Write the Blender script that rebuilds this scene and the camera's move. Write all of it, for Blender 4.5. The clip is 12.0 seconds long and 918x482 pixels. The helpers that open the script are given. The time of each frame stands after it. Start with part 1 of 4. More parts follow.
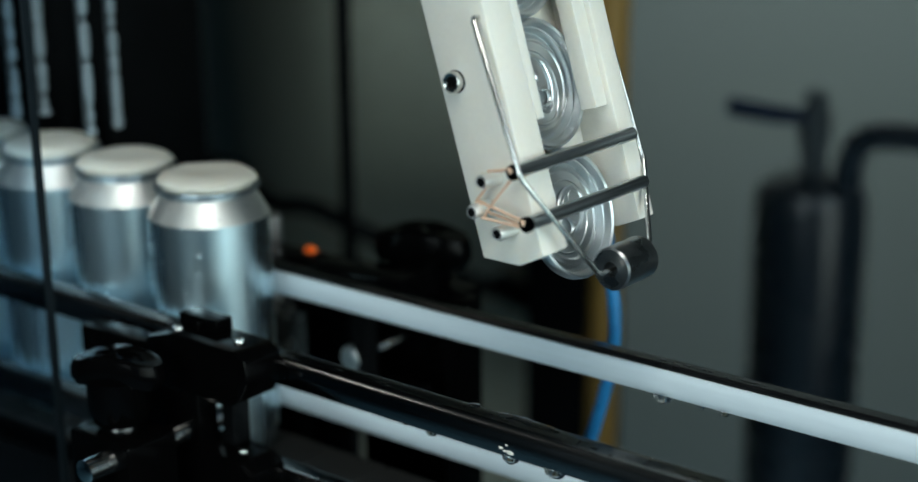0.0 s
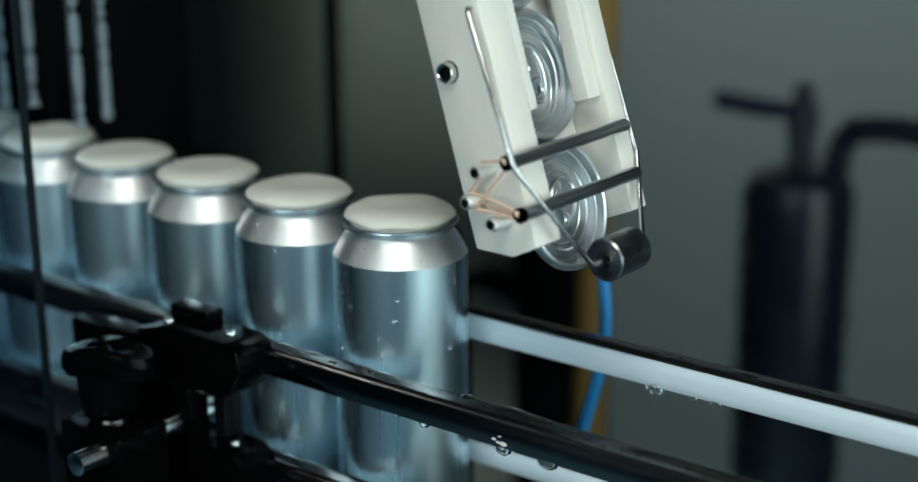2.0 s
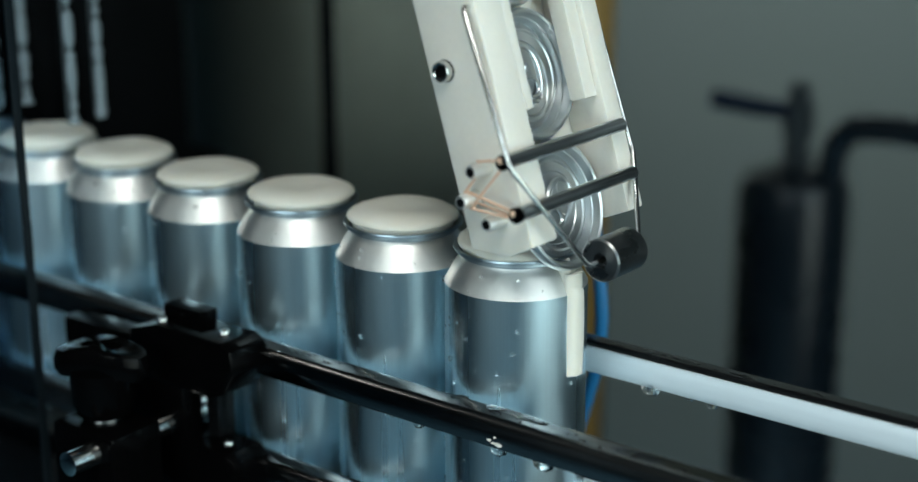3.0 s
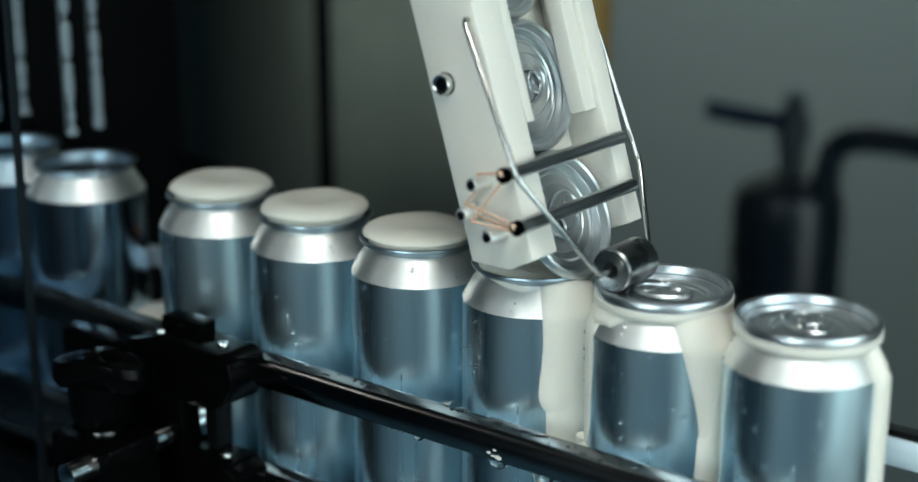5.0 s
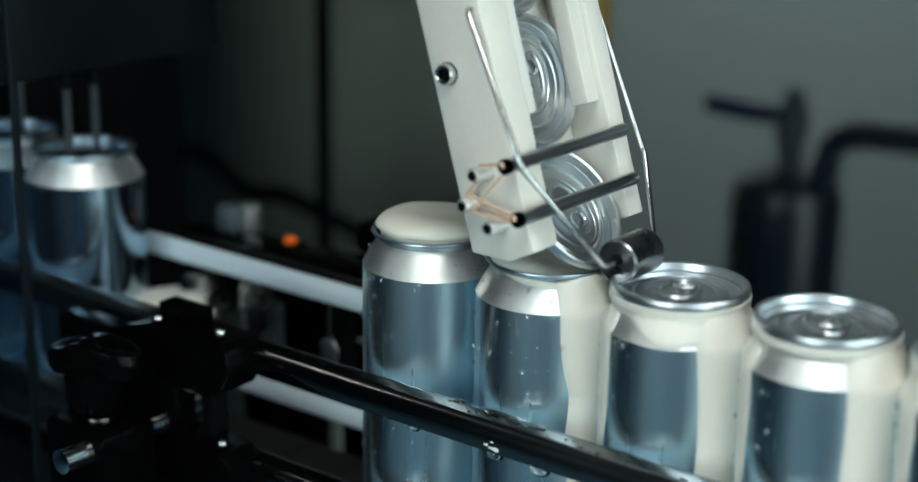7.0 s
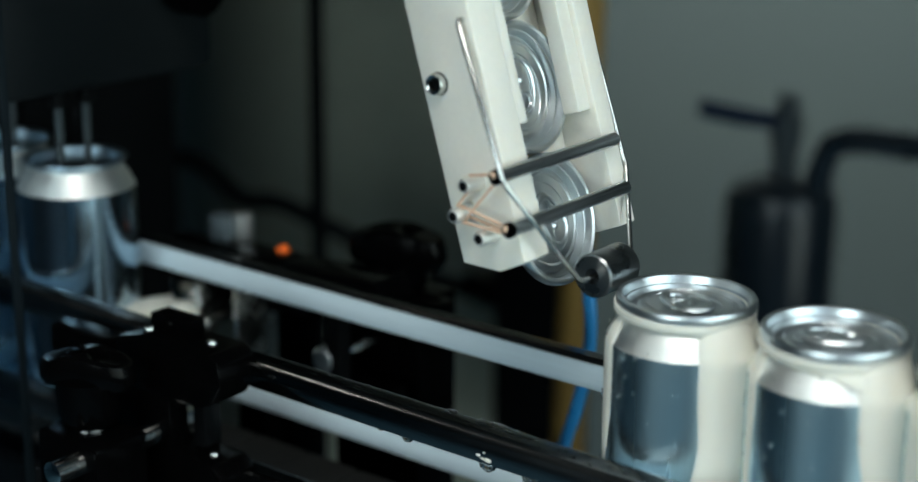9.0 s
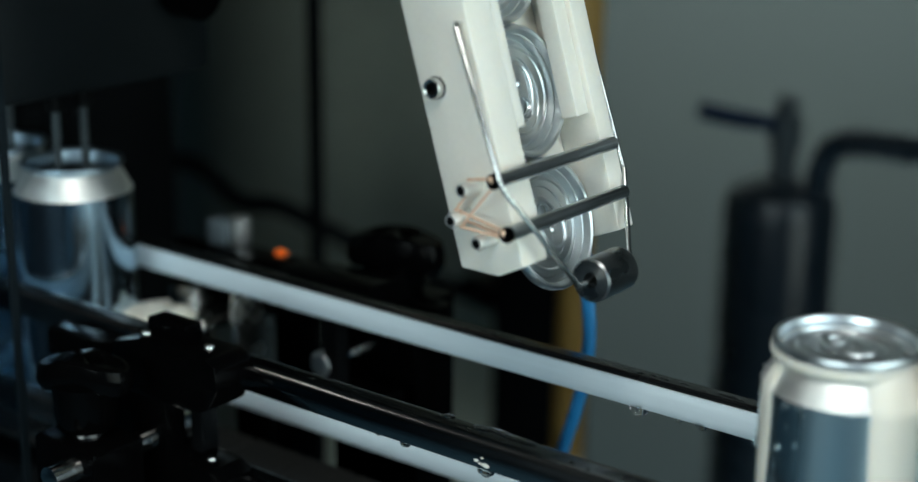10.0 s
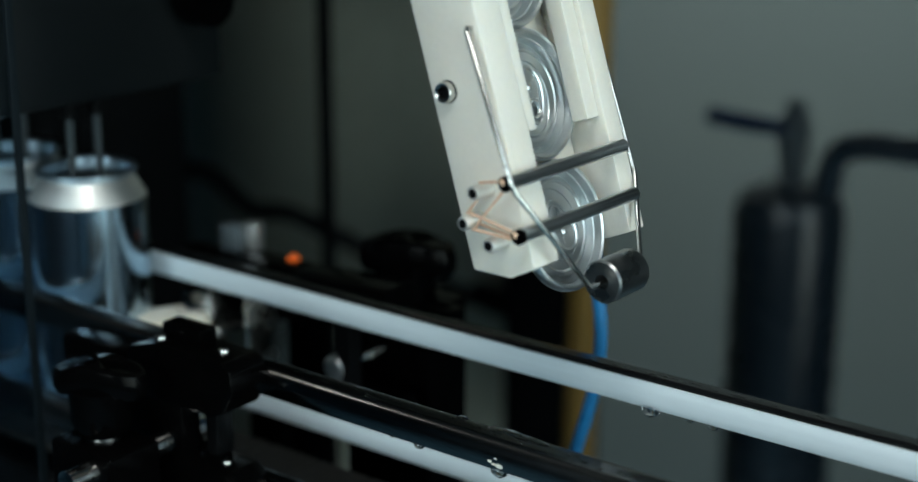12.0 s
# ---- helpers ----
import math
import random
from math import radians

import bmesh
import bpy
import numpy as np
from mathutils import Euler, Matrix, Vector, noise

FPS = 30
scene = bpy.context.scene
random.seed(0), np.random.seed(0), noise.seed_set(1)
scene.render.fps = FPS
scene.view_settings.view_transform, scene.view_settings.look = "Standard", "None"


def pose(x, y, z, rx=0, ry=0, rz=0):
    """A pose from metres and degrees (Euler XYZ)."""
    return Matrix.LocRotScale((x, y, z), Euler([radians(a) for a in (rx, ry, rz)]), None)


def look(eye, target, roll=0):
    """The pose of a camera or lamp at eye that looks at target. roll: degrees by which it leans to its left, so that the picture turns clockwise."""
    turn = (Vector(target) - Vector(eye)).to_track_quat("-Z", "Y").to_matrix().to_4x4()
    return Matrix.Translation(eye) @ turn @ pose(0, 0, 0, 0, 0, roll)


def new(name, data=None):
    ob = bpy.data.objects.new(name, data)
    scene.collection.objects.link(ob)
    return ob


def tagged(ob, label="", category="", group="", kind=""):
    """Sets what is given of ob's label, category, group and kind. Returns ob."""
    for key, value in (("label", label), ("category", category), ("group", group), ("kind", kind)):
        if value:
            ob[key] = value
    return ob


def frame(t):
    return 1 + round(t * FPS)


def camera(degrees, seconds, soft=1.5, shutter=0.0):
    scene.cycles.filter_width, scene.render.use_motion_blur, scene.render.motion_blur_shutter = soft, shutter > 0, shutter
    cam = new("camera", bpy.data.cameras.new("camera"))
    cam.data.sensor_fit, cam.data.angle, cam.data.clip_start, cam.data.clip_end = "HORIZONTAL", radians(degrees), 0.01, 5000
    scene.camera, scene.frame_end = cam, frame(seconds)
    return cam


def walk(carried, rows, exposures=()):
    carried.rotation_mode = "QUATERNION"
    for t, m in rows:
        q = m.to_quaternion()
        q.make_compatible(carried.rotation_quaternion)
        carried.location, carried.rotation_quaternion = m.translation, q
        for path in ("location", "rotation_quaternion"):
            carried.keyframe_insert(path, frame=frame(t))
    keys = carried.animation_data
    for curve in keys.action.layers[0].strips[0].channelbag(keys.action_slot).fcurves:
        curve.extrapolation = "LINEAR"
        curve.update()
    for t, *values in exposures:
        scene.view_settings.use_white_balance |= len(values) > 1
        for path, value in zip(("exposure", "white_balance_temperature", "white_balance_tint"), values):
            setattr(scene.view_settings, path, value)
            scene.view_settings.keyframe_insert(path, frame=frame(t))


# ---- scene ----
# ------------------------------------------------------------ camera
cam = camera(32.0, 12.0)
cam.data.dof.use_dof = True
cam.data.dof.focus_distance = 0.725
cam.data.dof.aperture_fstop = 3.5
PATH = [
    (0, 0.4386, -0.5690, 0.3368, 38.73, -16.60, 0.57),
    (0.5, 0.4365, -0.5693, 0.3362, 38.61, -16.71, 0.38),
    (1, 0.4376, -0.5723, 0.3352, 38.19, -16.80, 0.36),
    (1.5, 0.4362, -0.5716, 0.3351, 38.08, -16.80, 0.38),
    (2, 0.4349, -0.5712, 0.3351, 38.16, -16.80, 0.40),
    (2.5, 0.4334, -0.5687, 0.3345, 38.14, -16.85, 0.27),
    (4.5, 0.4296, -0.5681, 0.3364, 37.62, -16.68, 0.18),
    (5, 0.4285, -0.5705, 0.3368, 37.71, -16.60, 0.01),
    (5.5, 0.4277, -0.5706, 0.3368, 37.72, -16.68, -0.02),
    (6, 0.4270, -0.5707, 0.3354, 37.63, -16.76, 0.08),
    (6.5, 0.4249, -0.5697, 0.3358, 37.68, -16.84, -0.44),
    (7, 0.4246, -0.5699, 0.3362, 37.74, -16.95, -0.84),
    (7.5, 0.4245, -0.5700, 0.3369, 37.79, -16.94, -0.96),
    (9.5, 0.4253, -0.5647, 0.3389, 37.54, -16.80, -0.57),
    (10, 0.4242, -0.5638, 0.3391, 37.56, -16.77, -0.61),
    (10.5, 0.4238, -0.5642, 0.3389, 37.65, -16.71, -0.66),
    (11, 0.4247, -0.5670, 0.3382, 37.59, -16.77, -0.68),
    (11.5, 0.4244, -0.5670, 0.3375, 37.66, -16.61, -0.42),
    (12, 0.4270, -0.5697, 0.3384, 37.76, -16.47, -0.15),
]
walk(cam, [(t, pose(x, y, z, 90 + pitch, roll, yaw)) for t, x, y, z, yaw, pitch, roll in PATH])

# ------------------------------------------------------------ light
scene.view_settings.exposure = 0.0
world = bpy.data.worlds.new("world")
scene.world = world
world.use_nodes = True
wn = world.node_tree.nodes
sky = wn.new("ShaderNodeTexSky")
sky.sky_type = "NISHITA"
sky.sun_disc = False
sky.sun_elevation, sky.sun_rotation = radians(35), radians(90)
world.node_tree.links.new(sky.outputs[0], wn["Background"].inputs[0])
wn["Background"].inputs[1].default_value = 0.08


def area_lamp(name, m, w, h, power, colour, spread=180):
    d = bpy.data.lights.new(name, "AREA")
    d.shape, d.size, d.size_y, d.energy, d.color = "RECTANGLE", w, h, power, colour
    d.spread = radians(spread)
    ob = new(name, d)
    ob.matrix_world = m
    return ob


# unseen sources: daylight assumed in the side and rear windows, lamps added overhead
area_lamp("assumed_side_daylight", look((1.29, -0.48, 0.52), (0.0, -0.48, 0.52)), 1.7, 1.5, 6.5, (0.70, 0.97, 1.0), 88)
area_lamp("assumed_south_daylight", look((0.45, -2.99, 0.70), (0.45, 0.0, 0.70)), 1.5, 1.0, 16, (0.80, 0.98, 1.0), 130)
# overhead panel added to light the chute and the cans
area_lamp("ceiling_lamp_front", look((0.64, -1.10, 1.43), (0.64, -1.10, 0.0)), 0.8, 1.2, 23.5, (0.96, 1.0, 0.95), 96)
# wall washer added only to brighten the back wall
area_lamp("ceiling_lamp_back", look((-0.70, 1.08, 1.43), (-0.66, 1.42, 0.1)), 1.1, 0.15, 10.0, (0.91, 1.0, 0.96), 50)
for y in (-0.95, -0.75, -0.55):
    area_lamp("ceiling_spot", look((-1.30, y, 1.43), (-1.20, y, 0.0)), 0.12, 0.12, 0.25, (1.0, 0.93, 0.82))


# ------------------------------------------------------------ materials
def material(name, colour, rough=0.5, metal=0.0, grain=60.0, vary=0.12, bump=0.15, stain=0.0, stretch=(1, 1, 1), spec=0.5,
             transmission=0.0, emit=0.0, coat=0.0, rough_vary=0.1, blotch=6.0, sss=0.0):
    """Principled surface, varied at two scales: fine grain and broad blotches."""
    mat = bpy.data.materials.new(name)
    mat.use_nodes = True
    nt = mat.node_tree
    b = nt.nodes["Principled BSDF"]
    b.inputs["Metallic"].default_value = metal
    b.inputs["Specular IOR Level"].default_value = spec
    b.inputs["Transmission Weight"].default_value = transmission
    b.inputs["Coat Weight"].default_value = coat
    if sss:
        b.inputs["Subsurface Weight"].default_value = sss
        b.inputs["Subsurface Scale"].default_value = 0.004
        b.inputs["Subsurface Radius"].default_value = (1.0, 0.9, 0.75)
    co = nt.nodes.new("ShaderNodeTexCoord")
    mp = nt.nodes.new("ShaderNodeMapping")
    mp.inputs["Scale"].default_value = stretch
    nt.links.new(co.outputs["Object"], mp.inputs["Vector"])
    fine = nt.nodes.new("ShaderNodeTexNoise")
    fine.inputs["Scale"].default_value, fine.inputs["Detail"].default_value = grain, 4.0
    broad = nt.nodes.new("ShaderNodeTexNoise")
    broad.inputs["Scale"].default_value, broad.inputs["Detail"].default_value = blotch, 3.0
    for n in (fine, broad):
        nt.links.new(mp.outputs[0], n.inputs["Vector"])
    mix = nt.nodes.new("ShaderNodeMath")
    mix.operation = "ADD"
    nt.links.new(fine.outputs["Fac"], mix.inputs[0])
    nt.links.new(broad.outputs["Fac"], mix.inputs[1])
    ramp = nt.nodes.new("ShaderNodeMapRange")
    ramp.inputs["From Min"].default_value, ramp.inputs["From Max"].default_value = 0.6, 1.4
    ramp.inputs["To Min"].default_value, ramp.inputs["To Max"].default_value = 1 - vary, 1 + vary
    nt.links.new(mix.outputs[0], ramp.inputs["Value"])
    tint = nt.nodes.new("ShaderNodeVectorMath")
    tint.operation = "SCALE"
    tint.inputs[0].default_value = colour
    nt.links.new(ramp.outputs[0], tint.inputs["Scale"])
    nt.links.new(tint.outputs[0], b.inputs["Base Color"])
    rr = nt.nodes.new("ShaderNodeMapRange")
    rr.inputs["From Min"].default_value, rr.inputs["From Max"].default_value = 0.3, 0.7
    rr.inputs["To Min"].default_value = max(rough - rough_vary, 0.02)
    rr.inputs["To Max"].default_value = min(rough + rough_vary, 1)
    nt.links.new(broad.outputs["Fac"], rr.inputs["Value"])
    nt.links.new(rr.outputs[0], b.inputs["Roughness"])
    if bump:
        bm = nt.nodes.new("ShaderNodeBump")
        bm.inputs["Strength"].default_value, bm.inputs["Distance"].default_value = bump, 0.0006
        nt.links.new(fine.outputs["Fac"], bm.inputs["Height"])
        nt.links.new(bm.outputs[0], b.inputs["Normal"])
    if emit:
        b.inputs["Emission Color"].default_value = (*colour, 1)
        b.inputs["Emission Strength"].default_value = emit
    return mat


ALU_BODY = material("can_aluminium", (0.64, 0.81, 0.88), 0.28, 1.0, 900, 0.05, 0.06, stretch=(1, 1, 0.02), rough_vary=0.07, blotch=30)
# smoother dry finish; the dim light on these cans is in its darker colour
ALU_DRY_DIM = material("dim_dry_can_aluminium", (0.42, 0.55, 0.65), 0.15, 1.0, 900, 0.05, 0.05, stretch=(1, 1, 0.02), rough_vary=0.04, blotch=30)
ALU_NECK = material("neck_aluminium", (0.84, 0.85, 0.83), 0.47, 1.0, 220, 0.06, 0.16, stretch=(1, 1, 0.5), rough_vary=0.10, blotch=60)
# same aluminium as the neck, with the rim's dark reflection in its colour
ALU_RIM = material("rim_dark_reflection", (0.36, 0.44, 0.50), 0.34, 1.0, 700, 0.04, 0.02, rough_vary=0.04, blotch=60)
# lining toned dark to carry the shade inside the open can
ALU_INSIDE = material("shaded_can_lining", (0.07, 0.08, 0.085), 0.45, 0.5, 400, 0.06, 0.05)
ALU_LID = material("lid_aluminium", (0.64, 0.68, 0.70), 0.34, 1.0, 1200, 0.03, 0.015, rough_vary=0.03, blotch=40)
POM = material("white_acetal", (0.82, 0.785, 0.715), 0.40, 0.0, 500, 0.03, 0.10, blotch=25, sss=0.45)
UHMW = material("wear_strip_white", (0.64, 0.74, 0.80), 0.38, 0.0, 400, 0.05, 0.15, stretch=(0.1, 1, 1), blotch=30)
BLACK_RAIL = material("dark_wet_bar", (0.19, 0.20, 0.205), 0.17, 1.0, 600, 0.25, 0.06, stretch=(0.1, 1, 1), rough_vary=0.08, blotch=60)
BLACK_BAR = material("black_bar", (0.004, 0.0045, 0.005), 0.25, 0.0, 600, 0.3, 0.15, stretch=(0.1, 1, 1), spec=0.2, rough_vary=0.1, blotch=60)
BLACK_PLASTIC = material("black_nylon", (0.0012, 0.0012, 0.0013), 0.14, 0.0, 900, 0.25, 0.06, spec=0.06, rough_vary=0.05, blotch=40)
# strong lengthwise streaks in the colour stand for reflections on the rods
BLACK_ROD = material("blackened_steel_streaked", (0.50, 0.53, 0.54), 0.36, 1.0, 700, 0.6, 0.3, stretch=(1, 0.03, 1), blotch=160)
PIN_STEEL = material("bright_pin_steel", (0.85, 0.85, 0.83), 0.42, 1.0, 600, 0.06, 0.06, blotch=60)
STEEL = material("stainless_steel", (0.62, 0.62, 0.60), 0.2, 1.0, 600, 0.08, 0.08, blotch=60)
CHROME = material("polished_steel", (0.75, 0.75, 0.73), 0.12, 1.0, 500, 0.05, 0.04, blotch=60)
RUBBER_BAND = material("tan_rubber", (0.74, 0.50, 0.36), 0.55, 0.0, 900, 0.1, 0.2, spec=0.3)
ROLLER_MAT = material("black_roller", (0.27, 0.285, 0.29), 0.30, 1.0, 700, 0.1, 0.03, blotch=80)
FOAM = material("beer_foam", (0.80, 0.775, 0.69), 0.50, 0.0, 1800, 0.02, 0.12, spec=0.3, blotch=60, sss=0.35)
WATER = material("water", (1.0, 1.0, 1.0), 0.03, 0.0, 100, 0.0, 0.0, transmission=1.0, rough_vary=0.0)
WALL_GREY = material("grey_wall_paint", (0.078, 0.098, 0.098), 0.7, 0.0, 120, 0.05, 0.1, blotch=1.2)
# foam on the tubes, greyed to carry the shade under the filling head
FOAM_SHADED = material("shaded_beer_foam", (0.18, 0.22, 0.24), 0.5, 0.0, 900, 0.1, 0.2)
# walls out of view, made blue so that the cans reflect blue
WALL_DARK = material("reflected_blue_wall", (0.032, 0.085, 0.13), 0.7, 0.0, 120, 0.06, 0.1, blotch=1.2)
PANEL_DARK = material("dark_machine_panel", (0.31, 0.31, 0.245), 0.6, 0.0, 80, 0.12, 0.1, blotch=3)
# floor tinted blue for the same reflections on the cans
FLOOR_MAT = material("reflected_blue_floor", (0.045, 0.115, 0.165), 0.6, 0.0, 60, 0.2, 0.3, blotch=2)
CEIL_MAT = material("ceiling_paint", (0.10, 0.105, 0.105), 0.8, 0.0, 100, 0.05, 0.1, blotch=2)
DARK_FRAME = material("black_profile", (0.004, 0.0045, 0.005), 0.5, 0.0, 300, 0.2, 0.15, spec=0.05, blotch=20)
GREY_BLOCK = material("grey_housing", (0.10, 0.125, 0.14), 0.5, 0.0, 300, 0.1, 0.1, spec=0.3)
FILLER_MAT = material("dark_machine_paint", (0.005, 0.007, 0.008), 0.4, 0.0, 200, 0.2, 0.1, spec=0.3, blotch=12)
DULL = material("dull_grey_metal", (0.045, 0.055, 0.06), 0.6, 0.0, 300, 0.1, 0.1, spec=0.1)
YELLOW = material("yellow_paint", (0.25, 0.14, 0.025), 0.5, 0.0, 200, 0.15, 0.15, blotch=12)
BLUE_HOSE = material("blue_hose", (0.02, 0.20, 0.46), 0.3, 0.0, 300, 0.1, 0.05, blotch=30)
BLUE_GRIP = material("blue_grip", (0.004, 0.014, 0.034), 0.5, 0.0, 300, 0.1, 0.1, spec=0.1)
ORANGE = material("orange_lamp", (1.0, 0.16, 0.01), 0.4, 0.0, 300, 0.05, 0.0, emit=0.18)
CYL_MAT = material("dark_painted_cylinder", (0.010, 0.017, 0.024), 0.30, 0.0, 200, 0.15, 0.08, spec=0.5, blotch=10)
# one near-black tone, matched to the dark zone below the lower strips
CHAIN_MAT = material("near_black_chain", (0.010, 0.0105, 0.010), 0.5, 0.0, 400, 0.2, 0.2)
# pane tinted to dim the cans and tubes seen through it
TINTED_PANE = material("tinted_guard", (0.48, 0.58, 0.65), 0.03, 0.0, 100, 0.0, 0.0, transmission=1.0, rough_vary=0.0)
TINTED_PANE.node_tree.nodes["Principled BSDF"].inputs["IOR"].default_value = 1.06
EDGE = material("guard_edge", (0.008, 0.012, 0.015), 0.4, 0.0, 100, 0.1, 0.0, spec=0.1)


# ------------------------------------------------------------ mesh helpers
def thing(name, label, category, group="", kind="", at=(0, 0, 0)):
    ob = new(name)
    ob.empty_display_size = 0.01
    ob.location = at
    return tagged(ob, label, category, group, kind)


def part(name, bm, mat, parent=None, label="", smooth=True, at=None, rot=None):
    me = bpy.data.meshes.new(name)
    bm.normal_update()
    bm.to_mesh(me)
    bm.free()
    me.materials.append(mat)
    for p in me.polygons:
        p.use_smooth = smooth
    ob = new(name, me)
    if smooth:
        me.set_sharp_from_angle(angle=radians(38))
    if parent is not None:
        ob.parent = parent
    if at is not None:
        ob.location = at
    if rot is not None:
        ob.rotation_euler = [radians(a) for a in rot]
    if label:
        ob["label"] = label
    return ob


def box(x0, x1, y0, y1, z0, z1, bevel=0.0, segs=2, bm=None):
    own = bmesh.new()
    bmesh.ops.create_cube(own, size=1.0)
    for v in own.verts:
        v.co = Vector((x0 + (v.co.x + 0.5) * (x1 - x0), y0 + (v.co.y + 0.5) * (y1 - y0), z0 + (v.co.z + 0.5) * (z1 - z0)))
    if bevel:
        bmesh.ops.bevel(own, geom=own.edges[:], offset=bevel, segments=segs, profile=0.6, affect="EDGES")
    return merge(bm, own)


def merge(bm, own):
    if bm is None:
        return own
    me = bpy.data.meshes.new("tmp")
    own.to_mesh(me)
    own.free()
    bm.from_mesh(me)
    bpy.data.meshes.remove(me)
    return bm


def lathe(profile, segs=48, close=False, bm=None):
    """Turns (radius, height) round z. Radius 0 makes a pole."""
    own = bmesh.new()
    rings = []
    for r, z in profile:
        if r < 1e-6:
            rings.append([own.verts.new((0, 0, z))])
        else:
            rings.append([own.verts.new((r * math.cos(2 * math.pi * i / segs), r * math.sin(2 * math.pi * i / segs), z)) for i in range(segs)])
    pairs = list(zip(rings, rings[1:])) + ([(rings[-1], rings[0])] if close else [])
    for a, b in pairs:
        for i in range(segs):
            j = (i + 1) % segs
            if len(a) == 1 and len(b) == 1:
                continue
            if len(a) == 1:
                own.faces.new((a[0], b[j], b[i]))
            elif len(b) == 1:
                own.faces.new((a[i], a[j], b[0]))
            else:
                own.faces.new((a[i], a[j], b[j], b[i]))
    bmesh.ops.recalc_face_normals(own, faces=own.faces[:])
    return merge(bm, own)


def smooth_path(pts, n=6):
    """Catmull-Rom through pts."""
    pts = [Vector(p) for p in pts]
    ext = [2 * pts[0] - pts[1]] + pts + [2 * pts[-1] - pts[-2]]
    out = []
    for i in range(1, len(ext) - 2):
        p0, p1, p2, p3 = ext[i - 1:i + 3]
        for k in range(n):
            t = k / n
            out.append(0.5 * (2 * p1 + (p2 - p0) * t + (2 * p0 - 5 * p1 + 4 * p2 - p3) * t * t + (3 * p1 - p0 - 3 * p2 + p3) * t ** 3))
    return out + [pts[-1]]


def sweep(pts, radius, segs=12, bm=None, caps=True):
    """A round bar along pts; radius is one number or one for each point."""
    own = bmesh.new()
    pts = [Vector(p) for p in pts]
    rad = radius if isinstance(radius, (list, tuple)) else [radius] * len(pts)
    up = None
    rings = []
    for i, p in enumerate(pts):
        d = (pts[min(i + 1, len(pts) - 1)] - pts[max(i - 1, 0)]).normalized()
        if up is None:
            up = d.orthogonal().normalized()
        up = (up - d * up.dot(d)).normalized()
        side = d.cross(up)
        rings.append([own.verts.new(p + rad[i] * (math.cos(2 * math.pi * k / segs) * up + math.sin(2 * math.pi * k / segs) * side)) for k in range(segs)])
    for a, b in zip(rings, rings[1:]):
        for k in range(segs):
            own.faces.new((a[k], a[(k + 1) % segs], b[(k + 1) % segs], b[k]))
    if caps:
        own.faces.new(rings[0][::-1])
        own.faces.new(rings[-1])
    bmesh.ops.recalc_face_normals(own, faces=own.faces[:])
    return merge(bm, own)


def prism(outline, y0, y1, bevel=0.0, bm=None):
    """An outline in x and z, extruded along y."""
    own = bmesh.new()
    a = [own.verts.new((x, y0, z)) for x, z in outline]
    b = [own.verts.new((x, y1, z)) for x, z in outline]
    n = len(a)
    own.faces.new(a)
    own.faces.new(b[::-1])
    for i in range(n):
        own.faces.new((a[i], b[i], b[(i + 1) % n], a[(i + 1) % n]))
    bmesh.ops.recalc_face_normals(own, faces=own.faces[:])
    if bevel:
        bmesh.ops.bevel(own, geom=own.edges[:], offset=bevel, segments=2, profile=0.6, affect="EDGES")
    return merge(bm, own)


def blob(cx, cy, cz, rx, ry, rz, lump=0.12, seed=0, sub=3, bm=None):
    """A soft uneven lump."""
    own = bmesh.new()
    bmesh.ops.create_icosphere(own, subdivisions=sub, radius=1.0)
    for v in own.verts:
        k = 1 + lump * noise.noise(v.co * 1.6 + Vector((seed * 3.7, seed * 1.3, seed)))
        v.co = Vector((cx + v.co.x * rx * k, cy + v.co.y * ry * k, cz + v.co.z * rz * k))
    return merge(bm, own)


# ------------------------------------------------------------ the room
BELT = -0.0365          # top of the conveyor chain
FLOOR = -0.95
RX0, RX1, RY0, RY1, RTOP = -2.6, 1.3, -3.0, 1.45, 1.45


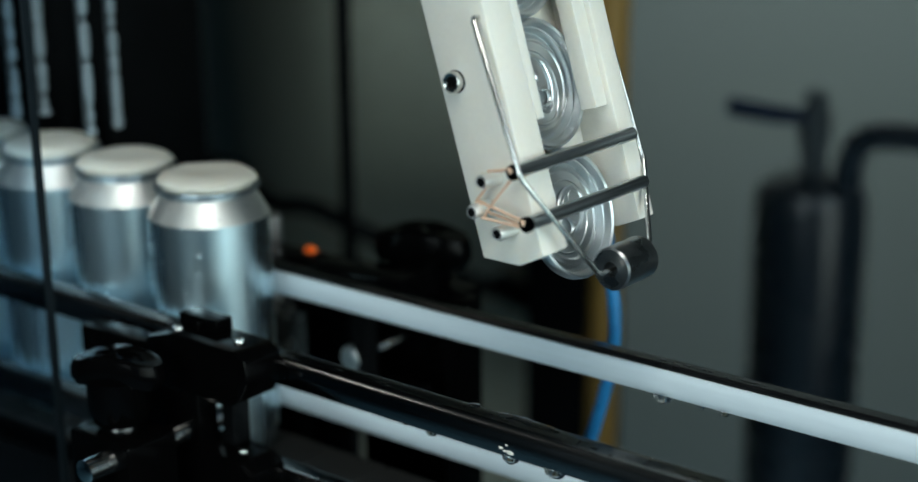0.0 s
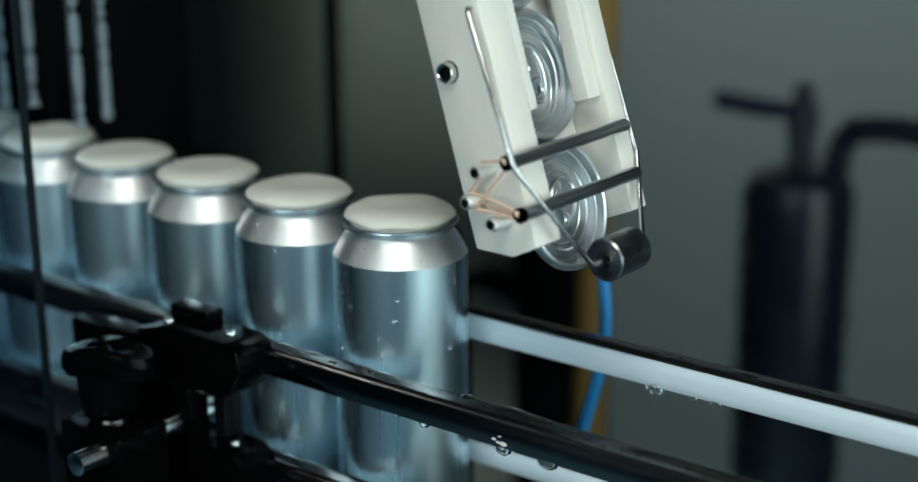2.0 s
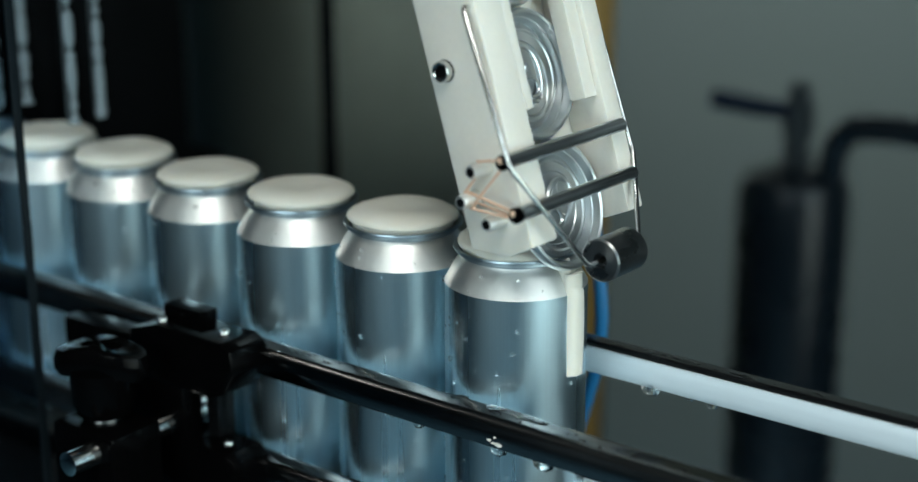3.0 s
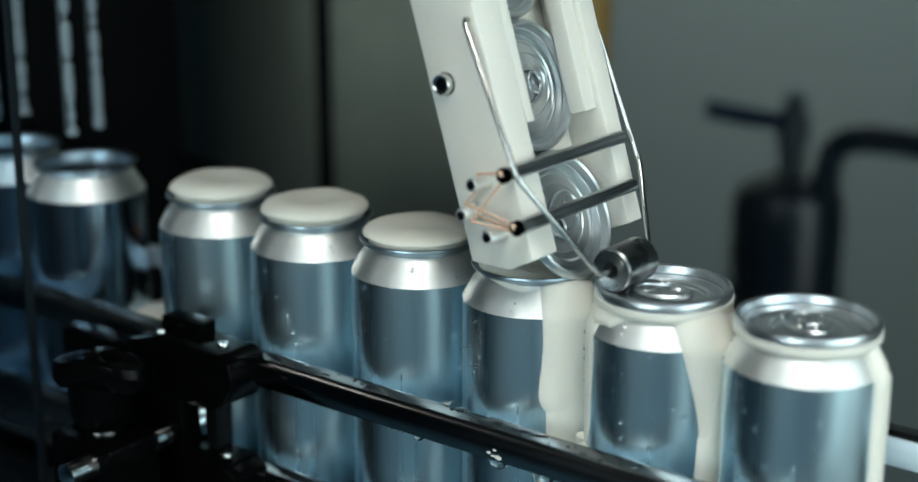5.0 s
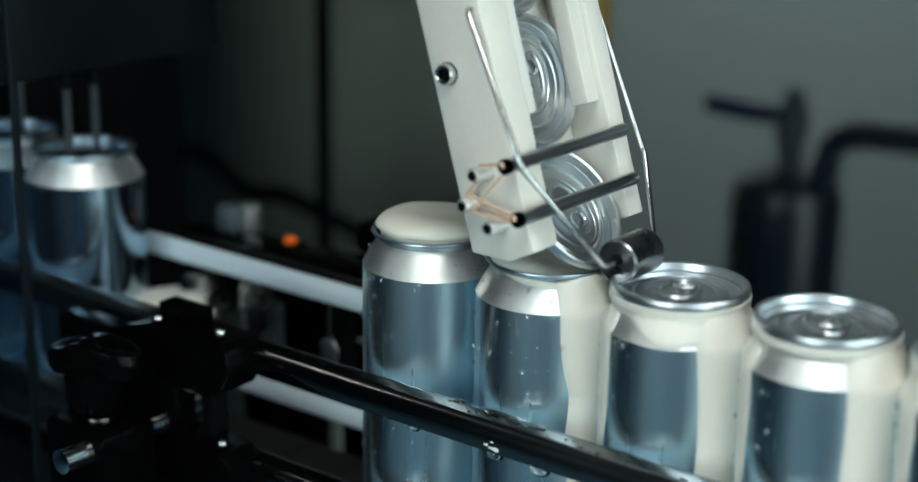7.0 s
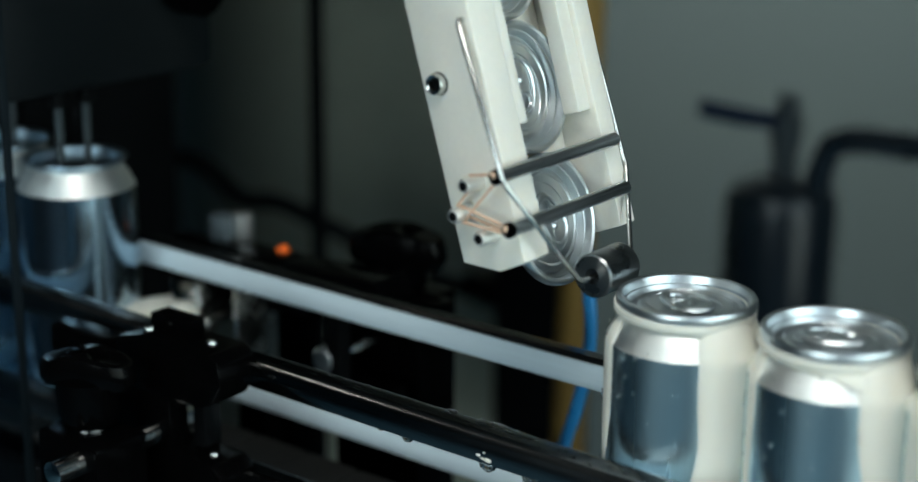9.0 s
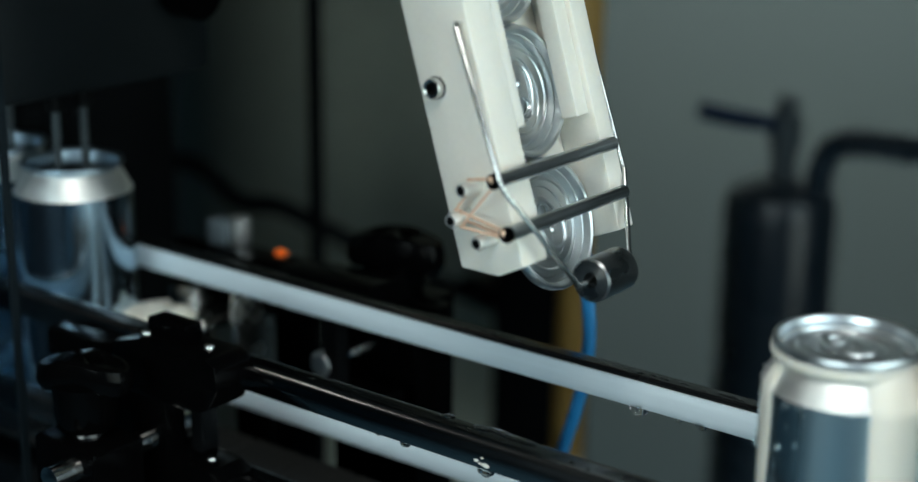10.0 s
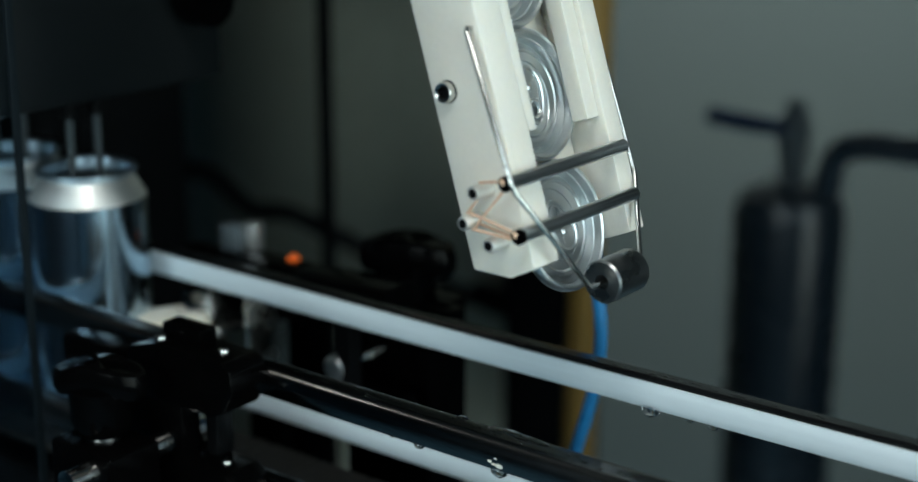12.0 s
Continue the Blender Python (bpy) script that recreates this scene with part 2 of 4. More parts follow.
def room():
    part("floor", box(RX0 - 0.1, RX1 + 0.1, RY0 - 0.1, RY1 + 0.1, FLOOR - 0.1, FLOOR), FLOOR_MAT, smooth=False)
    part("ceiling", box(RX0 - 0.1, RX1 + 0.1, RY0 - 0.1, RY1 + 0.1, RTOP, RTOP + 0.1), CEIL_MAT, smooth=False)
    part("wall_north", box(RX0, RX1, RY1, RY1 + 0.1, FLOOR, RTOP), WALL_GREY, smooth=False)
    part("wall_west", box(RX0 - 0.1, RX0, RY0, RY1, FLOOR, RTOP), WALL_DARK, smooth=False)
    # the side wall, out of view, has the assumed window's opening
    e = bmesh.new()
    wy0, wy1, wz0, wz1 = -1.35, 0.39, -0.25, 1.3
    for y0, y1, z0, z1 in ((RY0, wy0, FLOOR, RTOP), (wy1, RY1, FLOOR, RTOP), (wy0, wy1, wz1, RTOP), (wy0, wy1, FLOOR, wz0)):
        box(RX1, RX1 + 0.1, y0, y1, z0, z1, bm=e)
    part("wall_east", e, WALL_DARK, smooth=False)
    # the wall behind the camera is cut open too, for its added daylight
    e = bmesh.new()
    wx0, wx1, wz0, wz1 = -0.32, 1.22, 0.18, 1.22
    for x0, x1, z0, z1 in ((RX0, wx0, FLOOR, RTOP), (wx1, RX1, FLOOR, RTOP), (wx0, wx1, wz1, RTOP), (wx0, wx1, FLOOR, wz0)):
        box(x0, x1, RY0 - 0.1, RY0, z0, z1, bm=e)
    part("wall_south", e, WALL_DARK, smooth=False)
    for o in [o for o in bpy.data.objects if o.name.startswith(("floor", "ceiling", "wall_"))]:
        if o.type == "MESH":
            tagged(o, kind="structure")
    tagged(bpy.data.objects["floor"], "floor of the canning hall, tinted blue for the can reflections", "floor")
    tagged(bpy.data.objects["ceiling"], "plain painted ceiling of the hall", "ceiling")
    for n in ("north", "south", "east", "west"):
        tagged(bpy.data.objects["wall_" + n], "painted wall of the canning hall, seen only behind the line", "wall")


room()

# ------------------------------------------------------------ conveyor and guide rails
def conveyor():
    c = thing("conveyor", "dark conveyor frame with a near-black slat chain under the cans", "conveyor")
    for y, n in ((-0.052, "side_frame"), (0.046, "side_frame")):
        part(n, box(-1.4, 0.9, y, y + 0.006, BELT - 0.11, BELT - 0.012, 0.001), DARK_FRAME, c, "dark painted side frame")
    bm = bmesh.new()
    x = -1.4
    while x < 0.9:
        box(x, x + 0.0365, -0.041, 0.041, BELT - 0.004, BELT, 0.0008, 1, bm)
        x += 0.0381
    tagged(part("chain", bm, CHAIN_MAT, c, "near-black plastic slat chain", False), kind="stuff")
    for x in (-0.9, 0.6):
        for y in (-0.075, 0.055):
            part("leg", box(x, x + 0.04, y, y + 0.03, FLOOR, BELT - 0.1, 0.002), STEEL, c)
        part("cross_bar", box(x, x + 0.04, -0.045, 0.055, BELT - 0.14, BELT - 0.11, 0.002), STEEL, c)


def rail(s, zc, x0, x1, label, profile, strip=None):
    """A dark carrier bar along the line; the back ones carry a white wear strip on the side of the cans."""
    r = thing("guide_rail", label, "guide rail", "guide rails of the conveyor")
    own = bmesh.new()
    rings = [[own.verts.new((x, s * y, zc + z)) for y, z in profile] for x in (x0, x1)]
    n = len(profile)
    for i in range(n):
        own.faces.new((rings[0][i], rings[0][(i + 1) % n], rings[1][(i + 1) % n], rings[1][i]))
    own.faces.new(rings[0])
    own.faces.new(rings[1][::-1])
    bmesh.ops.recalc_face_normals(own, faces=own.faces[:])
    part("carrier_bar", own, BLACK_RAIL if s < 0 else BLACK_BAR, r, "wet dark carrier bar")
    if strip:
        low, high = strip
        # slightly domed on the side of the cans
        dome = bmesh.new()
        foot = 0.0373 if s > 0 else 0.0385
        lean = 0.0 if s > 0 else 0.0014
        prof = [(foot, low)] + [(0.0345 + lean * (1 + u) + 0.0010 * abs(u) ** 2.5, (low + high) / 2 + u * (high - low) / 2) for u in [k / 6 - 1 for k in range(13)]] + [(foot, high)]
        ends = [[dome.verts.new((x, s * y, zc + z)) for y, z in prof] for x in (x0, x1)]
        for i in range(len(prof)):
            j = (i + 1) % len(prof)
            dome.faces.new((ends[0][i], ends[0][j], ends[1][j], ends[1][i]))
        dome.faces.new(ends[0])
        dome.faces.new(ends[1][::-1])
        bmesh.ops.recalc_face_normals(dome, faces=dome.faces[:])
        part("wear_strip", dome, UHMW, r, "white plastic wear strip")
    return r


def front_profile():
    """Flat front and underside, a soft upper front corner, a top that rises a little to the rounded inner edge."""
    p = [(0.0490, -0.0046), (0.0502, -0.0042), (0.0506, -0.0034), (0.0507, 0.0015)]
    p += [(0.0449 + 0.0058 * math.cos(radians(a)), 0.0015 + 0.0077 * math.sin(radians(a))) for a in range(10, 85, 8)]
    p += [(0.0440, 0.0095), (0.0420, 0.0101), (0.0405, 0.0103)]
    p += [(0.0405 - 0.0018 * math.sin(radians(a)), 0.0085 + 0.0018 * math.cos(radians(a))) for a in range(20, 91, 14)]
    return p + [(0.0387, -0.0038), (0.0392, -0.0046)]


def back_profile(low):
    """A bar behind the strip, rounded towards the wall."""
    mid, half = (0.0105 + low) / 2, (0.0105 - low) / 2
    p = [(0.0415 + 0.0100 * max(0, math.cos(radians(a))) ** 0.8, mid + half * math.sin(radians(a))) for a in range(-90, 91, 15)]
    return p + [(0.0383, 0.0105), (0.0375, 0.0095), (0.0375, low + 0.001), (0.0383, low)]


def rail_drops(r, hang, top, specks, seed):
    """Drops that hang from the lower edge (x, y, z, size) and a scatter of small beads on top (y range)."""
    rng = random.Random(seed)
    for x, y, z, w in hang:
        own = blob(0, 0, 0, w * 1.5, w * 0.8, w, 0.15, rng.random() * 9, 3)
        for v in own.verts:
            if v.co.z > 0:
                v.co.x *= 1 + 0.5 * v.co.z / w
        part("water_drop", own, WATER, r, "hanging clear water drop", at=(x, y, z))
    for _ in range(46):
        w = rng.uniform(0.0003, 0.0010)
        u = rng.random()
        bm = blob(0, 0, 0, w * rng.uniform(1, 2.4), w, w * 0.5, 0.2, rng.random() * 9, 1)
        (y0, z0), (y1, z1) = top
        part("water_drop", bm, WATER, r, at=(rng.uniform(*specks), y0 + (y1 - y0) * u, z0 + (z1 - z0) * u))


conveyor()
rail_front = rail(-1, 0.0478, -0.75, 0.55, "dark wet front guide rail beaded with water drops", front_profile(), (-0.0046, 0.0076))
rail(-1, -0.0122, -0.75, 0.55, "dark wet lower front guide rail with a white strip", front_profile(), (-0.0046, 0.0076))
rail_back = rail(1, 0.0558, -0.75, 0.55, "dark back guide rail with a white wear strip", back_profile(-0.0040), (-0.0046, 0.0078))
rail(1, -0.0110, -0.75, 0.55, "dark lower back guide rail with a white wear strip", back_profile(-0.0050), (-0.0056, 0.0054))
rail_drops(rail_front, [(-0.0150, -0.0480, 0.0430, 0.0012), (0.0009, -0.0480, 0.0425, 0.0020), (0.0463, -0.0480, 0.0422, 0.0030), (0.0702, -0.0480, 0.0422, 0.0034)],
           ((-0.0415, 0.0580), (-0.0465, 0.0568)), (-0.12, 0.14), 3)
rail_drops(rail_back, [(0.0723, 0.0362, 0.0500, 0.0030), (0.0932, 0.0362, 0.0506, 0.0014), (0.1050, 0.0362, 0.0505, 0.0020)], ((0.0395, 0.0663), (0.0420, 0.0663)), (-0.05, 0.16), 4)
smear = bmesh.new()
for k, (x, w) in enumerate(((0.040, 0.005), (0.047, 0.008), (0.058, 0.010), (0.020, 0.003))):
    blob(x, -0.0412 + 0.001 * (k % 2), 0.0582, w, 0.0020, 0.0006, 0.35, k, 3, smear)
part("water_film", smear, WATER, rail_front, "wet smear along the inner edge")
flecks = bmesh.new()
for k, (x, z, w) in enumerate(((0.0430, 0.0470, 0.0009), (0.0452, 0.0460, 0.0008), (0.0480, 0.0458, 0.0014), (0.0460, 0.0490, 0.0006))):
    blob(x, -0.0507, z, w * 1.5, 0.0005, w * 0.7, 0.3, k, 2, flecks)
part("foam_flecks", flecks, FOAM, rail_front, "small dried foam flecks")


def screw(parent, at, r=0.0028, axis="z", mat=None):
    bm = lathe([(0, 0.0), (r * 0.45, 0.0), (r * 0.5, 0.0014), (r * 0.9, 0.0016), (r, 0.0008), (r, -0.002)], 16)
    return part("screw", bm, mat or STEEL, parent, "steel socket screw", at=at, rot={"z": (0, 0, 0), "y": (90, 0, 0), "x": (0, 90, 0)}[axis])


def knob(parent, x, y, z, size, turn, foot=-0.035, tall=1.0):
    """A wing knob: a lobed grip on a neck."""
    own = bmesh.new()
    n = 40
    rings = []
    for r, h in ((0.0, 0.008), (0.75, 0.0076), (0.94, 0.006), (1.0, 0.002), (1.0, -0.003), (0.9, -0.0065), (0.55, -0.0080)):
        ring = []
        for i in range(n):
            a = 2 * math.pi * i / n
            k = size * (0.66 + 0.34 * abs(math.cos(a)) ** 1.6)
            sag = 0.004 * abs(math.cos(a)) ** 2
            ring.append(own.verts.new((r * k * math.cos(a), r * k * math.sin(a) * 0.72, h * tall - sag)))
        rings.append(ring)
    for a, b in zip(rings, rings[1:]):
        for i in range(n):
            own.faces.new((a[i], a[(i + 1) % n], b[(i + 1) % n], b[i]))
    own.faces.new(rings[-1])
    bmesh.ops.remove_doubles(own, verts=own.verts[:], dist=1e-5)
    bmesh.ops.recalc_face_normals(own, faces=own.faces[:])
    k = part("knob", own, BLACK_PLASTIC, parent, "black wing knob", at=(x, y, z), rot=(0, 0, turn))
    part("neck", lathe([(0.0, -0.006), (size * 0.64, -0.006), (size * 0.62, foot + 0.009), (size * 0.52, foot + 0.003), (0.0, foot + 0.003)], 28), BLACK_PLASTIC, k)
    part("washer", lathe([(0.0, foot + 0.0026), (size * 0.38, foot + 0.0026), (size * 0.38, foot), (0.0, foot)], 28), STEEL, k, "steel washer")
    return k


def front_clamp():
    c = thing("rail_clamp", "black plastic rail clamp with a wing knob and steel rod", "clamp", "clamps of the guide rails")
    # upper jaw round the front rail, with a hump and a ridge on top
    jaw = prism([(-0.174, 0.039), (-0.169, 0.0590), (-0.150, 0.0645), (-0.104, 0.0640), (-0.098, 0.061), (-0.096, 0.050), (-0.103, 0.038), (-0.111, 0.034), (-0.165, 0.034)],
                -0.071, -0.046, 0.0016)
    j = part("jaw", jaw, BLACK_PLASTIC, c)
    part("jaw_arm", box(-0.224, -0.171, -0.070, -0.0535, 0.036, 0.0535, 0.0025), BLACK_PLASTIC, j)
    part("jaw_plate", box(-0.186, -0.1335, -0.0705, -0.0570, 0.0045, 0.0355, 0.002), BLACK_PLASTIC, j)
    part("ridge", box(-0.158, -0.131, -0.058, -0.046, 0.0625, 0.0705, 0.001), BLACK_PLASTIC, j)
    screw(j, (-0.1135, -0.0585, 0.0640))
    screw(j, (-0.152, -0.064, 0.0640), 0.0030)
    low = prism([(-0.176, -0.022), (-0.172, 0.000), (-0.150, 0.006), (-0.105, 0.005), (-0.098, 0.0), (-0.098, -0.015), (-0.106, -0.026), (-0.165, -0.027)], -0.071, -0.046, 0.0016)
    j2 = part("jaw", low, BLACK_PLASTIC, c)
    screw(j2, (-0.1145, -0.0585, 0.0048))
    part("upright_bar", box(-0.131, -0.123, -0.0445 - 0.012, -0.0445 - 0.0005, -0.045, 0.045, 0.0008), BLACK_BAR, c, "flat dark upright")
    # cross block on the rod, with the wing knob on top
    block = box(-0.176, -0.132, -0.118, -0.086, -0.034, 0.0225, 0.0025)
    part("cross_block", block, BLACK_PLASTIC, c)
    rod = sweep([(-0.1455, y, 0.0) for y in (-0.134, -0.1335, -0.045)], [0.0050, 0.0060, 0.0060], 24)
    part("cross_rod", rod, CHROME, c, "polished steel rod", at=(0, 0, 0.0125))
    knob(c, -0.157, -0.100, 0.0550, 0.0250, 22, -0.0324)
    screw(c, (-0.134, -0.1195, -0.012), 0.003, "y")
    # foot that holds the cross block on the conveyor frame
    part("foot_bar", box(-0.172, -0.138, -0.112, -0.092, -0.145, -0.036, 0.002), BLACK_PLASTIC, c)
    part("foot_plate", box(-0.172, -0.138, -0.112, -0.052, -0.150, -0.143, 0.001), STEEL, c)


front_clamp()


def back_clamp(x, label):
    c = thing("rail_clamp", label, "clamp", "clamps of the guide rails")
    part("jaw", prism([(x - 0.045, 0.048), (x - 0.042, 0.066), (x + 0.030, 0.070), (x + 0.036, 0.060), (x + 0.034, 0.046)], 0.048, 0.076, 0.002), BLACK_PLASTIC, c)
    part("jaw", prism([(x - 0.045, -0.024), (x - 0.042, 0.002), (x + 0.030, 0.004), (x + 0.034, -0.020)], 0.048, 0.076, 0.002), BLACK_PLASTIC, c)
    part("cross_rod", sweep([(x - 0.0085, y, 0.0165) for y in (0.056, 0.057, 0.155)], [0.0028, 0.0034, 0.0034], 20), STEEL, c, "steel rod")
    barrel = [(0, 0), (0.0062, 0), (0.0078, 0.0016), (0.0078, 0.0062), (0.0060, 0.0075), (0.0060, 0.0090), (0.0078, 0.0104), (0.0078, 0.0150), (0.0064, 0.0166), (0, 0.0166)]
    part("rod_collar", lathe(barrel, 28), BLACK_ROD, c, "round bright rod collar", at=(x - 0.0085, 0.066, 0.0160), rot=(90, 0, 0))
    part("upright_bar", box(x - 0.006, x + 0.004, 0.050, 0.060, -0.02, 0.05, 0.001), DARK_FRAME, c, "flat dark upright")
    part("cross_block", box(x - 0.036, x + 0.028, 0.090, 0.125, -0.10, 0.048, 0.003), BLACK_PLASTIC, c)
    knob(c, x, 0.105, 0.0735, 0.0300, 15, -0.0285, 1.35)
    part("foot_bar", box(x - 0.026, x + 0.02, 0.095, 0.122, -0.145, -0.098, 0.002), BLACK_PLASTIC, c)
    part("foot_plate", box(x - 0.026, x + 0.02, 0.052, 0.122, -0.150, -0.143, 0.001), STEEL, c)
    return c


back_clamp(-0.132, "black back rail clamp with a large wing knob")


def sensor():
    s = thing("can_sensor", "black can sensor with a glowing orange lamp", "sensor")
    part("housing", box(-0.262, -0.172, 0.074, 0.100, 0.024, 0.056, 0.004), BLACK_PLASTIC, s)
    part("arm", box(-0.290, -0.080, 0.078, 0.092, 0.040, 0.0545, 0.002), BLACK_PLASTIC, s)
    part("lamp", blob(-0.2112, 0.094, 0.0545, 0.0044, 0.0044, 0.0050, 0.0), ORANGE, s, "orange indicator lamp")
    part("bracket_tip", lathe([(0, 0.0), (0.0055, 0.0), (0.0065, 0.003), (0.0065, 0.02), (0, 0.02)], 24), PIN_STEEL, s, "bright steel cap", at=(-0.2465, 0.096, 0.052))
    part("bracket", box(-0.264, -0.250, 0.084, 0.096, 0.052, 0.071, 0.002), GREY_BLOCK, s, "light grey sensor bracket")
    part("stand", box(-0.24, -0.215, 0.080, 0.094, -0.145, 0.03, 0.002), BLACK_PLASTIC, s)


def stop_bracket():
    """The steel stop and rods by the filling station, splashed with foam."""
    s = thing("can_stop", "steel can stop bracket with bright rods", "can stop")
    part("rod", sweep([(-0.2255, y, 0.0215) for y in (0.040, 0.041, 0.13)], [0.0028, 0.0036, 0.0036], 20), STEEL, s)
    part("plate", box(-0.212, -0.2085, 0.052, 0.085, -0.02, 0.042, 0.001), STEEL, s, "flat steel plate")
    part("cylinder", lathe([(0, 0), (0.011, 0), (0.013, 0.003), (0.013, 0.05), (0, 0.05)], 28), STEEL, s, "steel air cylinder", at=(-0.2560, 0.062, -0.012))
    part("post", box(-0.232, -0.210, 0.100, 0.125, -0.145, 0.04, 0.002), BLACK_PLASTIC, s)


sensor()
stop_bracket()


def stop_gate():
    g = thing("stop_gate", "sliding can gate heaped with white foam", "gate")
    part("bar", box(-0.2470, -0.2330, -0.004, 0.072, 0.018, 0.028, 0.0015), STEEL, g, "flat steel gate bar")
    bm = blob(-0.2470, 0.016, 0.0300, 0.019, 0.024, 0.0068, 0.35, 2, 4)
    blob(-0.2590, 0.010, 0.0365, 0.0045, 0.006, 0.0085, 0.3, 8, 3, bm)
    blob(-0.2320, 0.030, 0.0310, 0.010, 0.010, 0.0050, 0.3, 5, 3, bm)
    part("foam_splash", bm, FOAM, g, "heap of white foam")
    return g


GATE = stop_gate()

# ------------------------------------------------------------ cans
CAN_R, RIM_Z = 0.0331, 0.157        # heights in the can's own space, base at 0
NECK_Z = RIM_Z - 0.0162


def can_profile():
    p = [(0.0, 0.006), (0.017, 0.004), (0.0235, 0.0), (0.0255, 0.0012), (0.0285, 0.006), (0.0315, 0.011), (CAN_R - 0.0003, 0.0155), (CAN_R, 0.02)]
    p += [(CAN_R, 0.02 + (NECK_Z - 0.0205) * k / 5) for k in range(1, 6)]
    return p


def neck_profile():
    z = NECK_Z - 0.0005
    p = [(CAN_R, z), (CAN_R - 0.0010, z + 0.0018), (CAN_R - 0.0026, z + 0.0048), (0.0287, z + 0.0080), (0.0270, z + 0.0104), (0.0259, z + 0.0118), (0.0255, z + 0.0130)]
    return p


def rim_profile():
    return [(0.0256, RIM_Z - 0.0040), (0.0262, RIM_Z - 0.0032), (0.0274, RIM_Z - 0.0024), (0.0285, RIM_Z - 0.0015), (0.0290, RIM_Z - 0.0006), (0.0288, RIM_Z + 0.0001),
            (0.0280, RIM_Z + 0.0002), (0.0262, RIM_Z - 0.0008), (0.0253, RIM_Z - 0.0030), (0.0253, RIM_Z - 0.009)]


def droplets(seed, count, r0):
    """Small beads of water on the wall of a can."""
    rng = random.Random(seed)
    bm = bmesh.new()
    for i in range(count):
        a = rng.uniform(-2.9, 0.3)
        z = rng.uniform(0.03, NECK_Z + 0.009) if i % 4 else rng.uniform(NECK_Z - 0.03, NECK_Z)
        s = rng.uniform(0.0003, 0.0007) if rng.random() < 0.72 else rng.uniform(0.0008, 0.0016)
        z1 = max(0, z - NECK_Z)
        r = r0 - z1 * 0.45
        blob(r * math.cos(a), r * math.sin(a), z, s * 0.8, s * 0.8, s, 0.1, i, 1, bm)
    return bm


CAP_RISE = (0.66, 0.64, 0.66, 0.58, 0.72, 0.76)     # how proud each head stands, first can first


def foam_cap(seed):
    """The head that stands over the open rim: domed, with a shallow dimple."""
    own = bmesh.new()
    n, rings = 48, []
    prof = [(0.0, 0.0084), (0.2, 0.0085), (0.40, 0.0098), (0.64, 0.0101), (0.84, 0.0085), (0.94, 0.0066), (0.99, 0.0046), (1.0, 0.0030), (0.985, 0.0016), (0.94, 0.0008), (0.91, 0.0004), (0.90, -0.0035), (0.90, -0.012), (0.0, -0.012)]
    for r, z in prof:
        ring = []
        for i in range(n):
            a = 2 * math.pi * i / n
            k = 1 + 0.025 * noise.noise(Vector((math.cos(a), math.sin(a), seed * 2.1)))
            q = 0.0010 * noise.noise(Vector((r * 2 * math.cos(a), r * 2 * math.sin(a), seed * 5.3))) if z > 0.001 else 0
            rr = 0.0272 * r * (k if r > 0.9 and z > -0.0005 else 1)
            ring.append(own.verts.new((rr * math.cos(a), rr * math.sin(a), (z * CAP_RISE[seed] + 0.0005 if z > 0 else z) + q)))
        rings.append(ring)
    for a, b in zip(rings, rings[1:]):
        for i in range(n):
            own.faces.new((a[i], a[(i + 1) % n], b[(i + 1) % n], b[i]))
    bmesh.ops.remove_doubles(own, verts=own.verts[:], dist=1e-5)
    bmesh.ops.recalc_face_normals(own, faces=own.faces[:])
    return own


def wall_radius(z):
    return float(np.interp(z, (0.0, NECK_Z, NECK_Z + 0.0048, NECK_Z + 0.0115, NECK_Z + 0.0135, RIM_Z, 0.2), (CAN_R, CAN_R, CAN_R - 0.0022, 0.0274, 0.0268, 0.0272, 0.0272)))


# how far the squeezed-out foam reaches down round each can, in millimetres, at these angles round it
COLLAR_ANGLES = (-180, -150, -125, -105, -90, -75, -60, -45, -30, 0, 40, 180)
COLLAR_DEPTH = [
    (2, 2, 2, 2, 2, 2, 2, 2.5, 4, 4, 4, 2),
    (5, 8, 11, 9, 4, 4.5, 4, 6, 11, 12, 9, 5),
    (4, 4, 4, 3, 2.5, 2.5, 3, 6, 12, 13, 9, 4),
    (4, 5, 5, 7, 11, 15, 14, 12, 14, 14, 9, 4),
    (4, 4, 5, 5, 6, 6, 8, 12, 14, 14, 9, 4),
    (4, 4, 3.5, 3, 3, 3, 3.5, 7, 13, 13, 9, 4),
]


